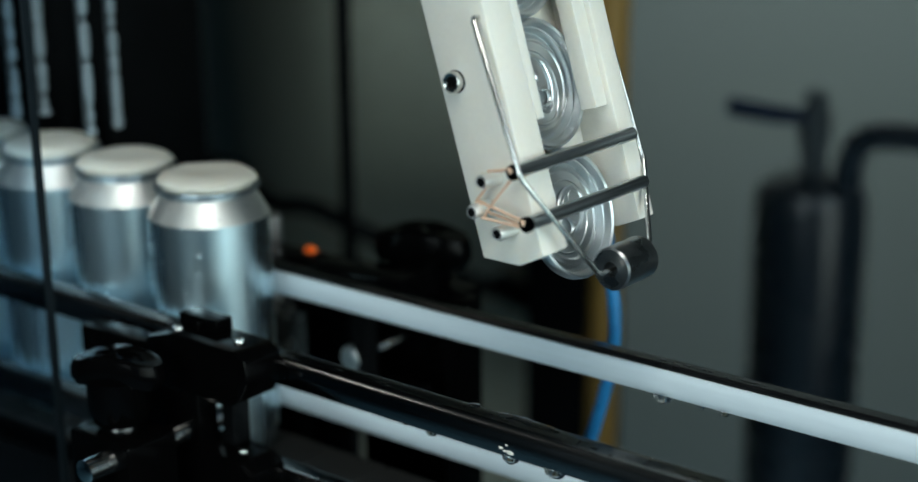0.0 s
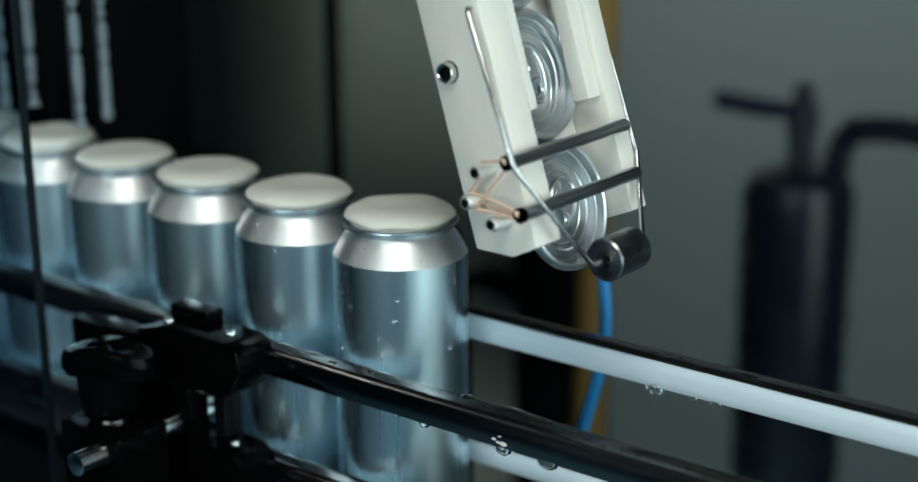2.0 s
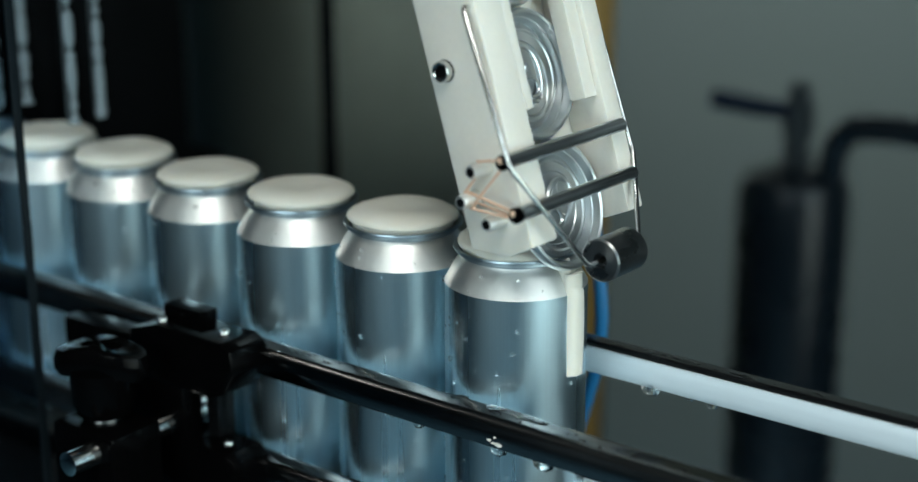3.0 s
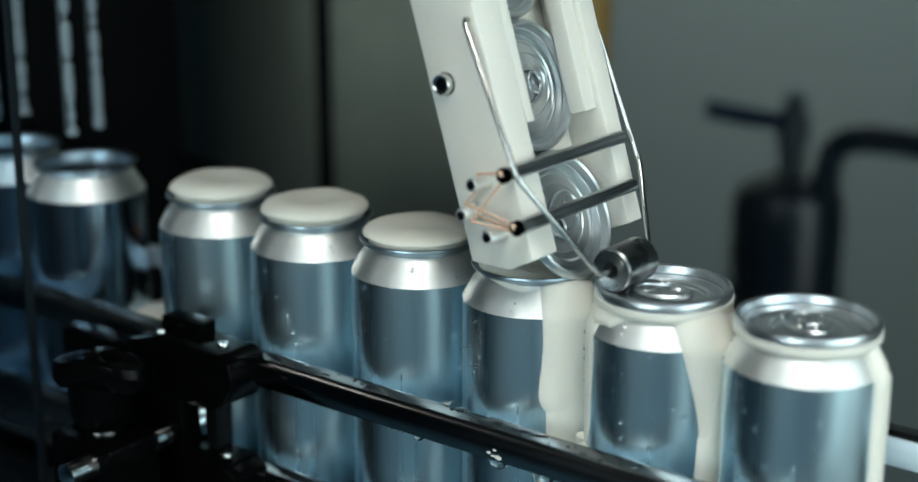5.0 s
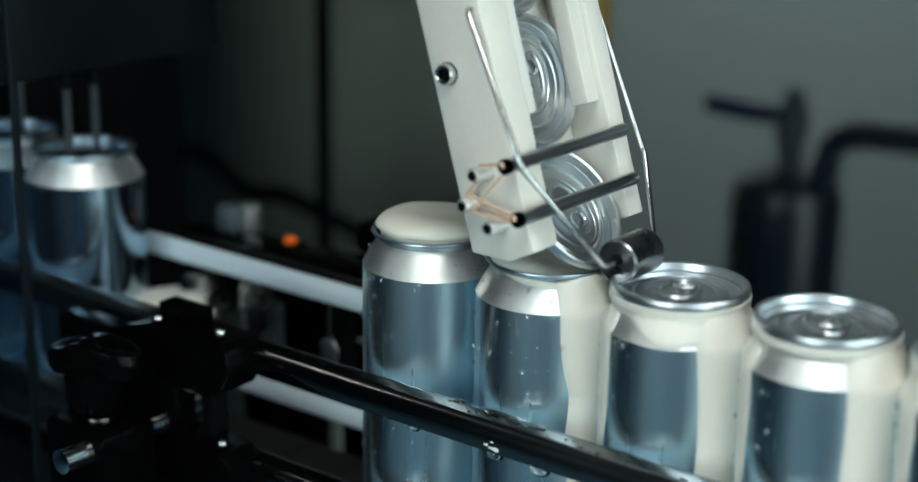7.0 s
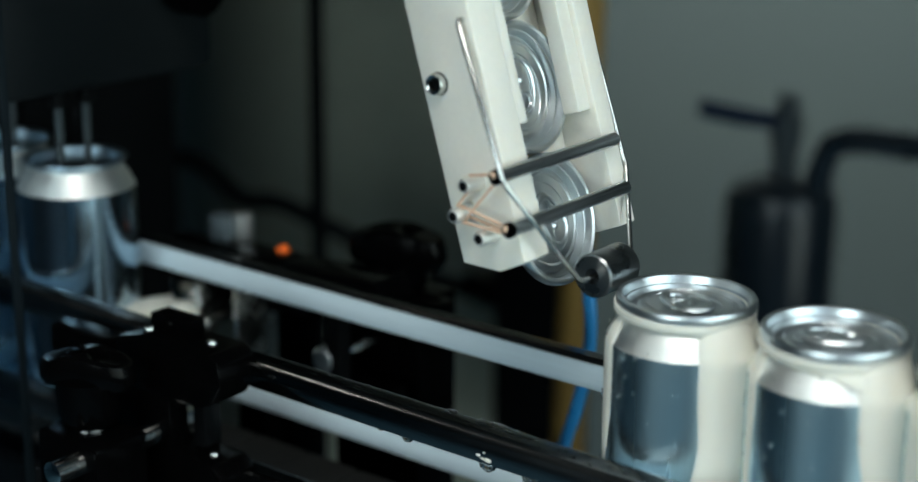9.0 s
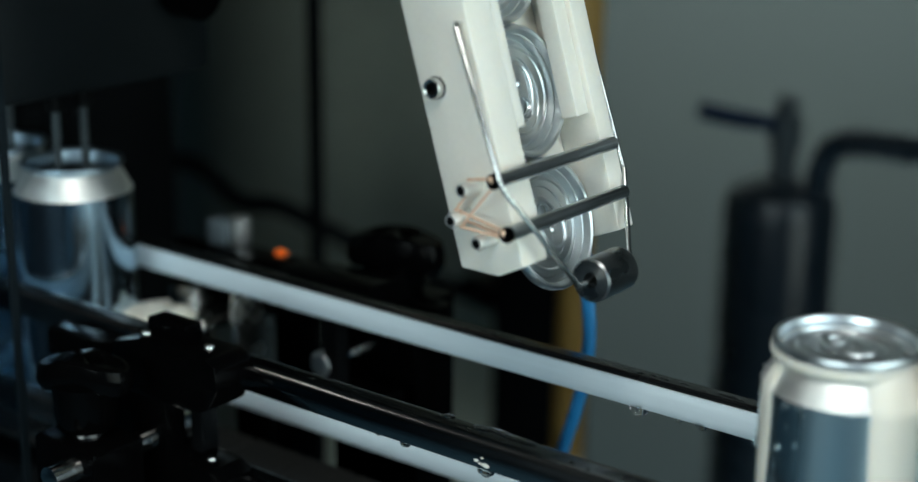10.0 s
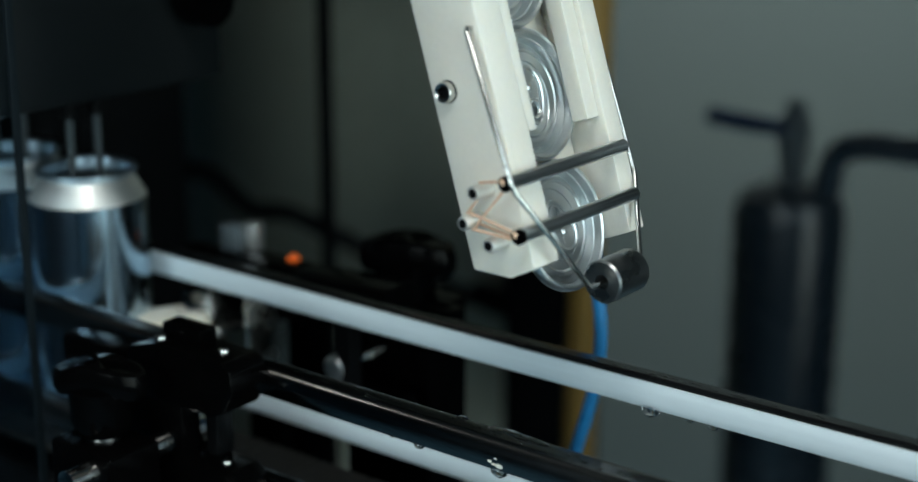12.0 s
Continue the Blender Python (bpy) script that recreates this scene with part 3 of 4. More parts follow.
def foam_collar(seed):
    """Foam squeezed out below the lid, round the neck, with an uneven lower edge; the can's rim is at 0."""
    own = bmesh.new()
    n, m = 96, 8
    loops = []
    for i in range(n):
        a = 2 * math.pi * i / n - math.pi
        c, d = math.cos(a), math.sin(a)
        deep = 0.001 * float(np.interp(math.degrees(a), COLLAR_ANGLES, COLLAR_DEPTH[seed]))
        deep = max(0.0034, deep + 0.0016 * noise.noise(Vector((c * 2.6, d * 2.6, seed * 3.1))) + 0.0010 * noise.noise(Vector((c * 7, d * 7, seed * 1.9))))
        loop = []
        for j in range(m + 1):
            v = j / m
            z = -0.0014 - deep * v
            r = wall_radius(RIM_Z + z) + (0.0005 + 0.10 * min(deep, 0.011)) * (1 - v ** 3) ** 0.5 + 0.0002
            r = max(r, 0.0301 - 0.7 * max(0.0, -z - 0.0042))      # it wraps the seam of the lid
            loop.append(own.verts.new((r * c, r * d, z)))
        for z in (-0.0014 - deep, -0.0014):
            r = wall_radius(RIM_Z + z) - 0.0016
            loop.append(own.verts.new((r * c, r * d, z)))
        loops.append(loop)
    for i in range(n):
        p, q = loops[i], loops[(i + 1) % n]
        for j in range(len(p)):
            k = (j + 1) % len(p)
            own.faces.new((p[j], q[j], q[k], p[k]))
    bmesh.ops.recalc_face_normals(own, faces=own.faces[:])
    return own


def foam_patch(top, height, width, thick, seed, taper=1.0, round_end=0.2, round_top=0.05, sheet=False):
    """A tongue of foam that fits the can's wall below top: x outwards, y along the wall, z up; its top is at 0."""
    own = bmesh.new()
    nu, nv = 22, 22
    rows, back = [], []
    for j in range(nv + 1):
        v = j / nv
        z = -height * v
        wall = wall_radius(top + z)
        end = max(0.0, (v - 1 + round_end) / round_end) if round_end > 0.01 else 0.0
        head = math.sqrt(max(0.0, 1 - (1 - min(1, v / round_top)) ** 2)) if round_top > 0.01 else 1.0
        along = (top + z) * 28 if sheet else v * 2.5
        w = width * (1 - (1 - taper) * v) * math.sqrt(max(0.02, 1 - 0.97 * end ** 2.4)) * (0.35 + 0.65 * head)
        w *= 1 + 0.20 * noise.noise(Vector((along, seed * 2.3, 0)))
        shift = 0.10 * width * noise.noise(Vector((along * 0.8 + 7, seed * 1.7, 3)))
        row, under = [], []
        for i in range(nu + 1):
            u = 2 * i / nu - 1
            t = thick * (1 - abs(u) ** 3) * (1 if sheet and top < 0.15 else min(1, 0.80 + v / 0.25)) * math.sqrt(max(0.03, 1 - end ** 3))
            t *= 1 + 0.14 * noise.noise(Vector((u * 1.2, along, seed)))
            ang = (u * w / 2 + shift) / CAN_R
            for r, line in ((wall + t, row), (wall - 0.0012, under)):
                line.append(own.verts.new((r * math.cos(ang) - CAN_R, r * math.sin(ang), z)))
        rows.append(row)
        back.append(under)
    for j in range(nv):
        for i in range(nu):
            own.faces.new((rows[j][i], rows[j][i + 1], rows[j + 1][i + 1], rows[j + 1][i]))
            own.faces.new((back[j][i], back[j + 1][i], back[j + 1][i + 1], back[j][i + 1]))
        own.faces.new((rows[j][0], rows[j + 1][0], back[j + 1][0], back[j][0]))
        own.faces.new((rows[j][nu], back[j][nu], back[j + 1][nu], rows[j + 1][nu]))
    for i in range(nu):
        own.faces.new((rows[0][i], back[0][i], back[0][i + 1], rows[0][i + 1]))
        own.faces.new((rows[nv][i], rows[nv][i + 1], back[nv][i + 1], back[nv][i]))
    bmesh.ops.recalc_face_normals(own, faces=own.faces[:])
    return own


def can(name_label, seed, wet=60, skin=None):
    c = thing("drink_can", name_label, "can", "cans on the conveyor")
    b = part("body", lathe(can_profile(), 72), skin or ALU_BODY, c, "plain brushed aluminium wall")
    part("neck", lathe(neck_profile(), 72), ALU_NECK, c, "bright tapered neck")
    part("rim", lathe(rim_profile(), 72), ALU_RIM, c, "polished flanged rim, coloured for the dark it reflects")
    part("lining", lathe([(0.0, 0.02), (0.0322, 0.022), (0.0324, NECK_Z), (0.0262, RIM_Z - 0.006)], 48), ALU_INSIDE, c)
    tagged(part("condensation", droplets(seed, wet, CAN_R), WATER, c, "beads of water"), kind="stuff")
    return c


# runs of foam on a can: angle round the can (0 is ahead), top, height, width, thickness, belt travel at which it leaves the rim, travel at rest
RUNS = [
    (-17, 0.1555, 0.0540, 0.031, 0.0032, 0.006, 0.030),
    (-17, 0.1015, 0.0470, 0.031, 0.0032, 0.010, 0.040),
    (-17, 0.0545, 0.0480, 0.031, 0.0032, 0.014, 0.054),
    (-131, 0.1520, 0.0680, 0.014, 0.0007, 0.076, 0.102),
    (-131, 0.1670, 0.034, 0.020, 0.0080, 0.044, 0.056),
    (-140, 0.1690, 0.024, 0.013, 0.0090, 0.046, 0.060),
]
# how much of each run there is on each of the cans, first can first
AMOUNT = [(0.35, 0.35, 0, 0, 0.8, 0.8), (1.15, 0.5175, 0.5175, 0.9, 1.0, 1.0), (1.1, 1.1, 1.1, 1.1, 1.0, 1.0),
          (1.0, 1.0, 1.0, 1.1, 1.0, 1.0), (1.25, 0.8125, 0.8125, 0.6, 1.0, 1.0), (1.15, 1.15, 1.15, 0.9, 0.9, 0.9)]
FOAM_CANS, EMPTY_CANS = [], []
for i in range(6):
    c = can("bare aluminium can with a head of foam, on the conveyor", 20 + i, 120)
    cap = part("foam_cap", foam_cap(i), FOAM, c, "domed white foam head", at=(0, 0, RIM_Z))
    runs = []
    for k, (ang, top, height, width, thick, go, rest) in enumerate(RUNS):
        jit = random.Random(i * 31 + k)
        if not AMOUNT[i][k]:
            continue
        if k < 3:
            bm = foam_patch(top, height, width * AMOUNT[i][k], thick, i * 7, {1: 0.45, 4: 0.65}.get(i, 1.0) if k == 0 else 1.0, 0.3 if k == 2 else 0.001, 0.05 if k == 0 else 0.001, True)
        else:
            bm = foam_patch(top, height * jit.uniform(0.95, 1.08), width * AMOUNT[i][k], thick, i * 7 + k, 0.9 if k == 3 else 0.8, 0.8 if k == 3 else 0.5, 0.3 if k == 3 else 0.05)
        runs.append((part("foam_run", bm, FOAM, c, "run of white foam"), RUNS[k]))
    collar = part("foam_collar", foam_collar(i), FOAM, c, "foam squeezed out below the lid", at=(0, 0, RIM_Z - 0.06))
    FOAM_CANS.append((c, cap, runs, collar))
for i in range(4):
    EMPTY_CANS.append(can("open empty aluminium can waiting under the filling tubes", 40 + i, 10, ALU_DRY_DIM))


# ------------------------------------------------------------ lids
LID_R = 0.0297


def lid_profile():
    top = [(0.0, -0.0042), (0.0196, -0.0042), (0.0203, -0.0036), (0.0210, -0.0036), (0.0217, -0.0043), (0.0226, -0.0046), (0.0233, -0.0060), (0.0243, -0.0062),
           (0.0250, -0.0046), (0.0256, -0.0030), (0.0262, -0.0028), (0.0267, -0.0008), (0.0272, 0.0006), (0.0282, 0.0012), (0.0291, 0.0008), (LID_R, -0.0004), (LID_R - 0.0001, -0.0028), (0.0291, -0.0039)]
    under = [(0.0287, -0.0008), (0.0274, -0.0008), (0.0264, -0.0050), (0.0250, -0.0072), (0.0234, -0.0072), (0.0226, -0.0056), (0.0215, -0.0052), (0.0, -0.0052)]
    return top + under


def lid(spin):
    l = thing("can_lid", "shiny aluminium can lid with a ring-pull tab", "can lid", "lids for the cans")
    part("shell", lathe(lid_profile(), 72), ALU_LID, l)
    # raised bead round the panel, drop-shaped
    pts = []
    for k in range(33):
        a = 2 * math.pi * k / 32
        r = 0.0172 + 0.0022 * math.cos(a)
        pts.append((r * math.cos(a) * 1.0 - 0.001, r * math.sin(a) * 0.86, -0.0041))
    part("panel_bead", sweep(pts, 0.00055, 6), ALU_LID, l, rot=(0, 0, spin))
    tab = bmesh.new()
    n = 32
    ro = []
    for k in range(n):
        a = 2 * math.pi * k / n
        ro.append((0.0125 * math.cos(a), 0.0078 * math.sin(a) * (1.06 - 0.12 * math.cos(a))))
    sweep([(x, y, -0.0024) for x, y in ro] + [(ro[0][0], ro[0][1], -0.0024)], 0.0012, 8, tab)
    sweep([(0.0062 + 0.0040 * math.cos(2 * math.pi * k / 20), 0.0046 * math.sin(2 * math.pi * k / 20), -0.0024) for k in range(21)], 0.0009, 6, tab)
    t = part("tab", tab, ALU_LID, l, "ring-pull tab", rot=(0, 0, spin))
    plate = bmesh.new()
    box(-0.0108, 0.0022, -0.0062, 0.0062, -0.0030, -0.0022, 0.0003, 1, plate)
    part("tab_plate", plate, ALU_LID, t)
    part("rivet", lathe([(0, 0.0012), (0.0014, 0.0010), (0.0022, 0.0002), (0.0023, -0.0012)], 16), ALU_LID, t, at=(-0.0035, 0, -0.0024))
    part("tab_nose", lathe([(0, 0.0008), (0.0042, 0.0006), (0.0046, 0.0), (0.0046, -0.0008)], 20), ALU_LID, t, at=(-0.0082, 0, -0.0026))
    return l


LIDS = [lid((-40, 10, -60, 100, 20, 165, -150, 0, 70, 10)[i]) for i in range(10)]


# ------------------------------------------------------------ lid chute
# s runs down the chute, n away from its back; both from the lower back corner
CO, CA, CN = Vector((0.0293, 0, 0.1308)), Vector((0.2940, 0, -0.9558)), Vector((0.9558, 0, 0.2940))


def cpt(s, n, y=0.0):
    return CO + CA * s + CN * n + Vector((0, y, 0))


def chute_prism(outline, y0, y1, bevel=0.0):
    return prism([((p := cpt(s, n)).x, p.z) for s, n in outline], y0, y1, bevel)


def lid_chute():
    c = thing("lid_chute", "sloping white plastic lid chute above the conveyor", "lid chute")
    top = -0.62
    # side cheeks: full depth above the notch, a little shallower below
    near = [(top, 0.0), (0.0, 0.0), (0.0058, 0.0184), (0.0035, 0.0325), (top, 0.0330)]
    part("near_cheek", chute_prism(near, -0.0450, -0.0268, 0.0009), POM, c, "machined white side cheek")
    part("far_cheek", chute_prism([(top, 0.0), (0.0, 0.0), (0.0055, 0.0184), (0.0040, 0.0325), (top, 0.0325)], 0.0300, 0.0420, 0.0009), POM, c, "machined white side cheek")
    part("back_plate", chute_prism([(top, 0.0005), (-0.030, 0.0005), (-0.030, 0.0120), (top, 0.0120)], -0.0266, 0.0298), POM, c, "white back plate")
    # lips that hold the lids in, ending in a step
    part("near_lip", chute_prism([(top, 0.0235), (-0.0560, 0.0235), (-0.0530, 0.0260), (-0.0530, 0.0326), (top, 0.0331)], -0.0270, -0.0215, 0.0004), POM, c)
    part("far_lip", chute_prism([(top, 0.0215), (-0.0505, 0.0215), (-0.0505, 0.0300), (top, 0.0300)], 0.0205, 0.0298, 0.0006), POM, c)
    # bolt low on the cheek
    p = cpt(-0.0770, 0.0088, -0.0452)
    b = part("bolt", lathe([(0.0, 0.0004), (0.0023, 0.0004), (0.0026, 0.0032), (0.0041, 0.0037), (0.0046, 0.0028), (0.0046, -0.001)], 28), STEEL, c, "steel socket bolt", at=p, rot=(90, 0, 0))
    # black socket and flat black ring put the shade round the bolt into colour
    part("socket", lathe([(0.0, 0.0009), (0.0026, 0.0009), (0.0031, 0.0036), (0.0030, 0.0038)], 6), DARK_FRAME, b, "hex socket, blackened for its shade", smooth=False)
    part("shade_ring", lathe([(0.0045, 0.0004), (0.0049, 0.0004), (0.0050, -0.0005)], 28), DARK_FRAME, b, "dark ring for the shade round the bolt")
    # cross rods that hold back the lowest lid
    for s, n in ((-0.0350, 0.0360), (-0.0126, 0.0363)):
        a, z = cpt(s, n, -0.0560), cpt(s, n, 0.0345)
        r = part("cross_rod", sweep([a, a.lerp(z, 0.002), a.lerp(z, 0.5), z], 0.0030, 20), BLACK_ROD, c, "dark steel cross rod")
        part("rod_sleeve", sweep([a + Vector((0, -0.0002, 0)), a + Vector((0, 0.0018, 0))], 0.0034, 20), BLACK_PLASTIC, r, "black rubber sleeve")
        knot = blob(-0.0012, -0.0002, 0.0008, 0.0012, 0.0010, 0.0014, 0.5, s * 90, 2)
        part("band_knot", knot, RUBBER_BAND, r, "knotted end of the rubber band", at=a)
    # pins with the rubber bands
    pins = [(-0.0336, 0.0187), (-0.0218, 0.0096), (-0.0108, 0.0204)]
    for s, n in pins:
        a = cpt(s, n, -0.0445)
        q = part("pin", sweep([a, a + Vector((0, -0.0112, 0)), a + Vector((0, -0.0122, 0))], [0.0032, 0.0032, 0.0027], 20), PIN_STEEL, c, "short steel pin")
        part("pin_end", sweep([a + Vector((0, -0.0115, 0)), a + Vector((0, -0.01225, 0))], 0.0020, 16), DARK_FRAME, q, "dark pin end")
    r1, r2 = cpt(-0.0350, 0.0360, -0.0545), cpt(-0.0126, 0.0363, -0.0545)
    p1, p2, p3 = [cpt(s, n, -0.0515) for s, n in pins]
    h = Vector((0, 0.0006, 0))

    def band(pts):
        fine = []
        for u, v in zip(pts, pts[1:]):
            fine += [u.lerp(v, k / 4) for k in range(4)]
        fine.append(pts[-1])
        rad = [0.00066 + 0.0002 * noise.noise(p * 300) for p in fine]
        part("rubber_band", sweep(fine, rad, 8), RUBBER_BAND, c, "stretched tan rubber band")

    def off(p, s, n, y=0.0):
        return p + CA * s + CN * n + Vector((0, y, 0))
    band([off(p1, -0.0034, -0.0015, 0.004), off(p1, -0.0036, 0.001), off(r1, -0.0012, -0.001, -0.001)])
    band([off(p1, 0.0030, -0.0020), off(p2, -0.0034, -0.0006), off(p2, -0.0034, 0.0014), off(r2, -0.0016, -0.001, -0.001)])
    band([off(r1, 0.0012, 0.0004, -0.001), off(p2, 0.0010, 0.0052, -0.001), off(p2, 0.0036, 0.0020)])
    band([off(p2, 0.0036, 0.0004), off(r2, 0.0014, -0.0008, -0.001)])
    band([off(p2, 0.0020, 0.0034, 0.002), off(r2, 0.0002, -0.0030, 0.0004)])
    # support post up to the machine
    part("hanger", box(-0.30, -0.10, -0.02, 0.02, 0.66, 0.70, 0.003), STEEL, c)


lid_chute()


# ------------------------------------------------------------ press roller on its swinging wire
PIVOT = cpt(-0.1006, 0.0288)
REST_ANGLE = 23.6


def press_roller():
    w = thing("press_roller", "black press roller hung on a bent steel wire", "roller", at=PIVOT)
    # the wire at rest, in its own space: the pivot is the origin
    def wp(x, y, z):
        return Vector((x, y, z)) - Vector((PIVOT.x, 0, PIVOT.z))
    near = [wp(PIVOT.x, -0.040, PIVOT.z), wp(PIVOT.x, -0.0475, PIVOT.z), wp(PIVOT.x + 0.0006, -0.0485, PIVOT.z - 0.0016),
            wp(0.0583, -0.0578, 0.1754), wp(0.0598, -0.0576, 0.1726), wp(0.0733, -0.0215, 0.1262), wp(0.0737, -0.0195, 0.1256), wp(0.0737, -0.0150, 0.1256), wp(0.0737, 0.0, 0.1256)]
    far = [wp(PIVOT.x, 0.038, PIVOT.z), wp(PIVOT.x, 0.0430, PIVOT.z), wp(PIVOT.x + 0.0006, 0.0437, PIVOT.z - 0.0016),
           wp(0.0530, 0.0435, 0.1640), wp(0.0546, 0.0432, 0.1610), wp(0.0733, 0.0205, 0.1262), wp(0.0737, 0.0190, 0.1256), wp(0.0737, 0.0150, 0.1256), wp(0.0737, 0.0, 0.1256)]
    part("wire", sweep(near, 0.00115, 12), STEEL, w, "bent steel wire")
    part("wire", sweep(far, 0.00115, 12), STEEL, w, "bent steel wire")
    body = [(0.0034, -0.0120), (0.0089, -0.0120), (0.0097, -0.0112), (0.0097, 0.0112), (0.0089, 0.0120), (0.0034, 0.0120), (0.0034, 0.004), (0.0, 0.004), (0.0, -0.004), (0.0034, -0.004)]
    part("roller", lathe(body, 48), ROLLER_MAT, w, "black plastic roller", at=wp(0.0737, 0, 0.1256), rot=(90, 0, 0))
    return w


ROLLER = press_roller()


# ------------------------------------------------------------ filling head with its tubes
def filling_head():
    f = thing("filling_head", "dark filling head with pairs of foam-coated steel tubes", "filling head")
    part("block", box(-0.62, -0.255, -0.075, 0.085, 0.335, 0.47, 0.006), FILLER_MAT, f, "dark valve block")
    part("valve_knob", lathe([(0, 0), (0.014, 0.0), (0.016, 0.004), (0.016, 0.02), (0, 0.02)], 28), BLACK_PLASTIC, f, at=(-0.255, 0.06, 0.385), rot=(0, 90, 0))
    for x in (-0.2815, -0.349, -0.4165, -0.484):
        for y, top in ((-0.0097, 0.0), (0.0097, 0.002)):
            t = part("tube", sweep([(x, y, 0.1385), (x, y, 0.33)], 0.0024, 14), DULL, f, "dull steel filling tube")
            pts, rad = [], []
            for k in range(71):
                z = 0.1375 + 0.105 * k / 70
                lump = noise.noise(Vector((x * 50, y * 90, z * 120))) + 0.5 * noise.noise(Vector((x * 70, y * 40, z * 380)))
                pts.append((x + 0.0016, y + 0.0010, z))
                rad.append(max(0.0010, 0.0027 + 0.0022 * max(-0.8, min(0.18, lump * 1.7 + 0.12))) + (0.0007 if k < 4 else 0))
            part("foam_coat", sweep(pts, rad, 10), FOAM_SHADED, t, "clinging foam, coloured dim for the shade under the head")
            part("tube_socket", sweep([(x, y, 0.322), (x, y, 0.336)], 0.005, 14), DARK_FRAME, f)
    return f


FILLER = filling_head()


# ------------------------------------------------------------ guard panel by the filling station
def guard():
    g = thing("guard_panel", "tinted plastic guard panel with a dark edge", "guard panel")
    p = part("pane", box(-0.95, -0.2335, -0.0835, -0.0795, -0.55, 0.75), TINTED_PANE, g, "tinted plastic pane", smooth=False)
    p.visible_shadow = False
    part("edge_strip", box(-0.2335, -0.2317, -0.0838, -0.0792, -0.55, 0.75, 0.0003), EDGE, g, "dark cut edge")
    part("foot", box(-0.90, -0.86, -0.10, -0.06, FLOOR, -0.548, 0.002), STEEL, g)


guard()


# ------------------------------------------------------------ behind the line
def background():
    f = thing("partition", "dark painted partition at the back of the machine", "partition", kind="structure")
    # curve added to the sheet's left end so that it darkens gradually
    bend = bmesh.new()
    line = [(-0.345, 0.62)] + [(-0.70 - 0.45 * math.sin(radians(a)), 1.07 - 0.45 * math.cos(radians(a))) for a in range(0, 91, 3)]
    inner = [(-0.345, 0.635)] + [(-0.70 - 0.435 * math.sin(radians(a)), 1.07 - 0.435 * math.cos(radians(a))) for a in range(0, 91, 3)]
    loop = line + inner[::-1]
    lo, hi = [[bend.verts.new((x, y, z)) for x, y in loop] for z in (FLOOR, 1.2)]
    for i in range(len(loop)):
        j = (i + 1) % len(loop)
        bend.faces.new((lo[i], lo[j], hi[j], hi[i]))
    for i in range(len(line) - 1):
        j = len(loop) - 1 - i
        bend.faces.new((hi[i], hi[i + 1], hi[j - 1], hi[j]))
    bmesh.ops.recalc_face_normals(bend, faces=bend.faces[:])
    part("sheet", bend, PANEL_DARK, f, "dark olive sheet, its left end curved to fall into shade")
    part("stiffener", box(-0.395, -0.325, 0.56, 0.618, FLOOR, -0.02, 0.004), DARK_FRAME, f, "dark upright stiffener")
    # black block added where the deep inside of the machine is dark
    k = thing("machine_dark_block", "black block standing for the unlit machine interior behind the filling station", "cabinet")
    part("housing", box(-1.25, -0.60, 0.26, 0.37, FLOOR, 1.1, 0.006), DARK_FRAME, k)
    part("front_slab", box(-1.20, -0.65, 0.252, 0.262, -0.6, 1.0, 0.004), DARK_FRAME, k)
    m = thing("cable", "black cable hanging behind the filling station", "cable")
    line = smooth_path([(-0.80, 0.372, 0.10), (-0.78, 0.44, 0.0), (-0.746, 0.45, -0.032), (-0.661, 0.45, -0.031), (-0.609, 0.45, -0.056), (-0.559, 0.45, -0.052), (-0.52, 0.47, -0.07), (-0.47, 0.54, -0.12), (-0.44, 0.612, -0.16)], 6)
    part("sheath", sweep(line, 0.0085, 12), DARK_FRAME, m, "black rubber sheath")
    part("plug", sweep([line[-1] + Vector((0, -0.03, 0.02)), line[-1] + Vector((0, 0.006, 0))], 0.013, 16), DARK_FRAME, m, "black cable plug")
    q = thing("machine_post", "slim black upright machine post", "post")
    part("post", box(-0.4220, -0.4120, 0.345, 0.353, FLOOR, 1.2, 0.001), DARK_FRAME, q)
    y = thing("yellow_post", "yellow painted upright post", "post")
    part("post", sweep([(-0.2815, 0.5, FLOOR), (-0.2560, 0.5, 0.60)], 0.0135, 20), YELLOW, y)
    h = thing("air_hose", "blue plastic air hose", "hose")
    pts = smooth_path([(-0.11, 0.12, 0.60), (-0.085, 0.12, 0.35), (-0.055, 0.12, 0.22), (-0.0235, 0.12, 0.13), (-0.0108, 0.12, 0.0604), (-0.0108, 0.12, 0.0271), (-0.0168, 0.12, -0.0017), (-0.0245, 0.12, -0.028), (-0.035, 0.118, -0.07), (-0.04, 0.11, -0.12), (-0.04, 0.06, -0.146)], 8)
    part("hose", sweep(pts, 0.0036, 16), BLUE_HOSE, h)
    v = thing("pressure_cylinder", "dark pressure cylinder with a blue-handled valve", "gas cylinder")
    cx, cy = -0.206, 0.75
    part("vessel", lathe([(0, FLOOR), (0.05, FLOOR), (0.052, FLOOR + 0.01), (0.052, -0.055), (0.048, -0.040), (0.030, -0.030), (0.012, -0.027), (0, -0.027)], 40), CYL_MAT, v, at=(cx, cy, 0))
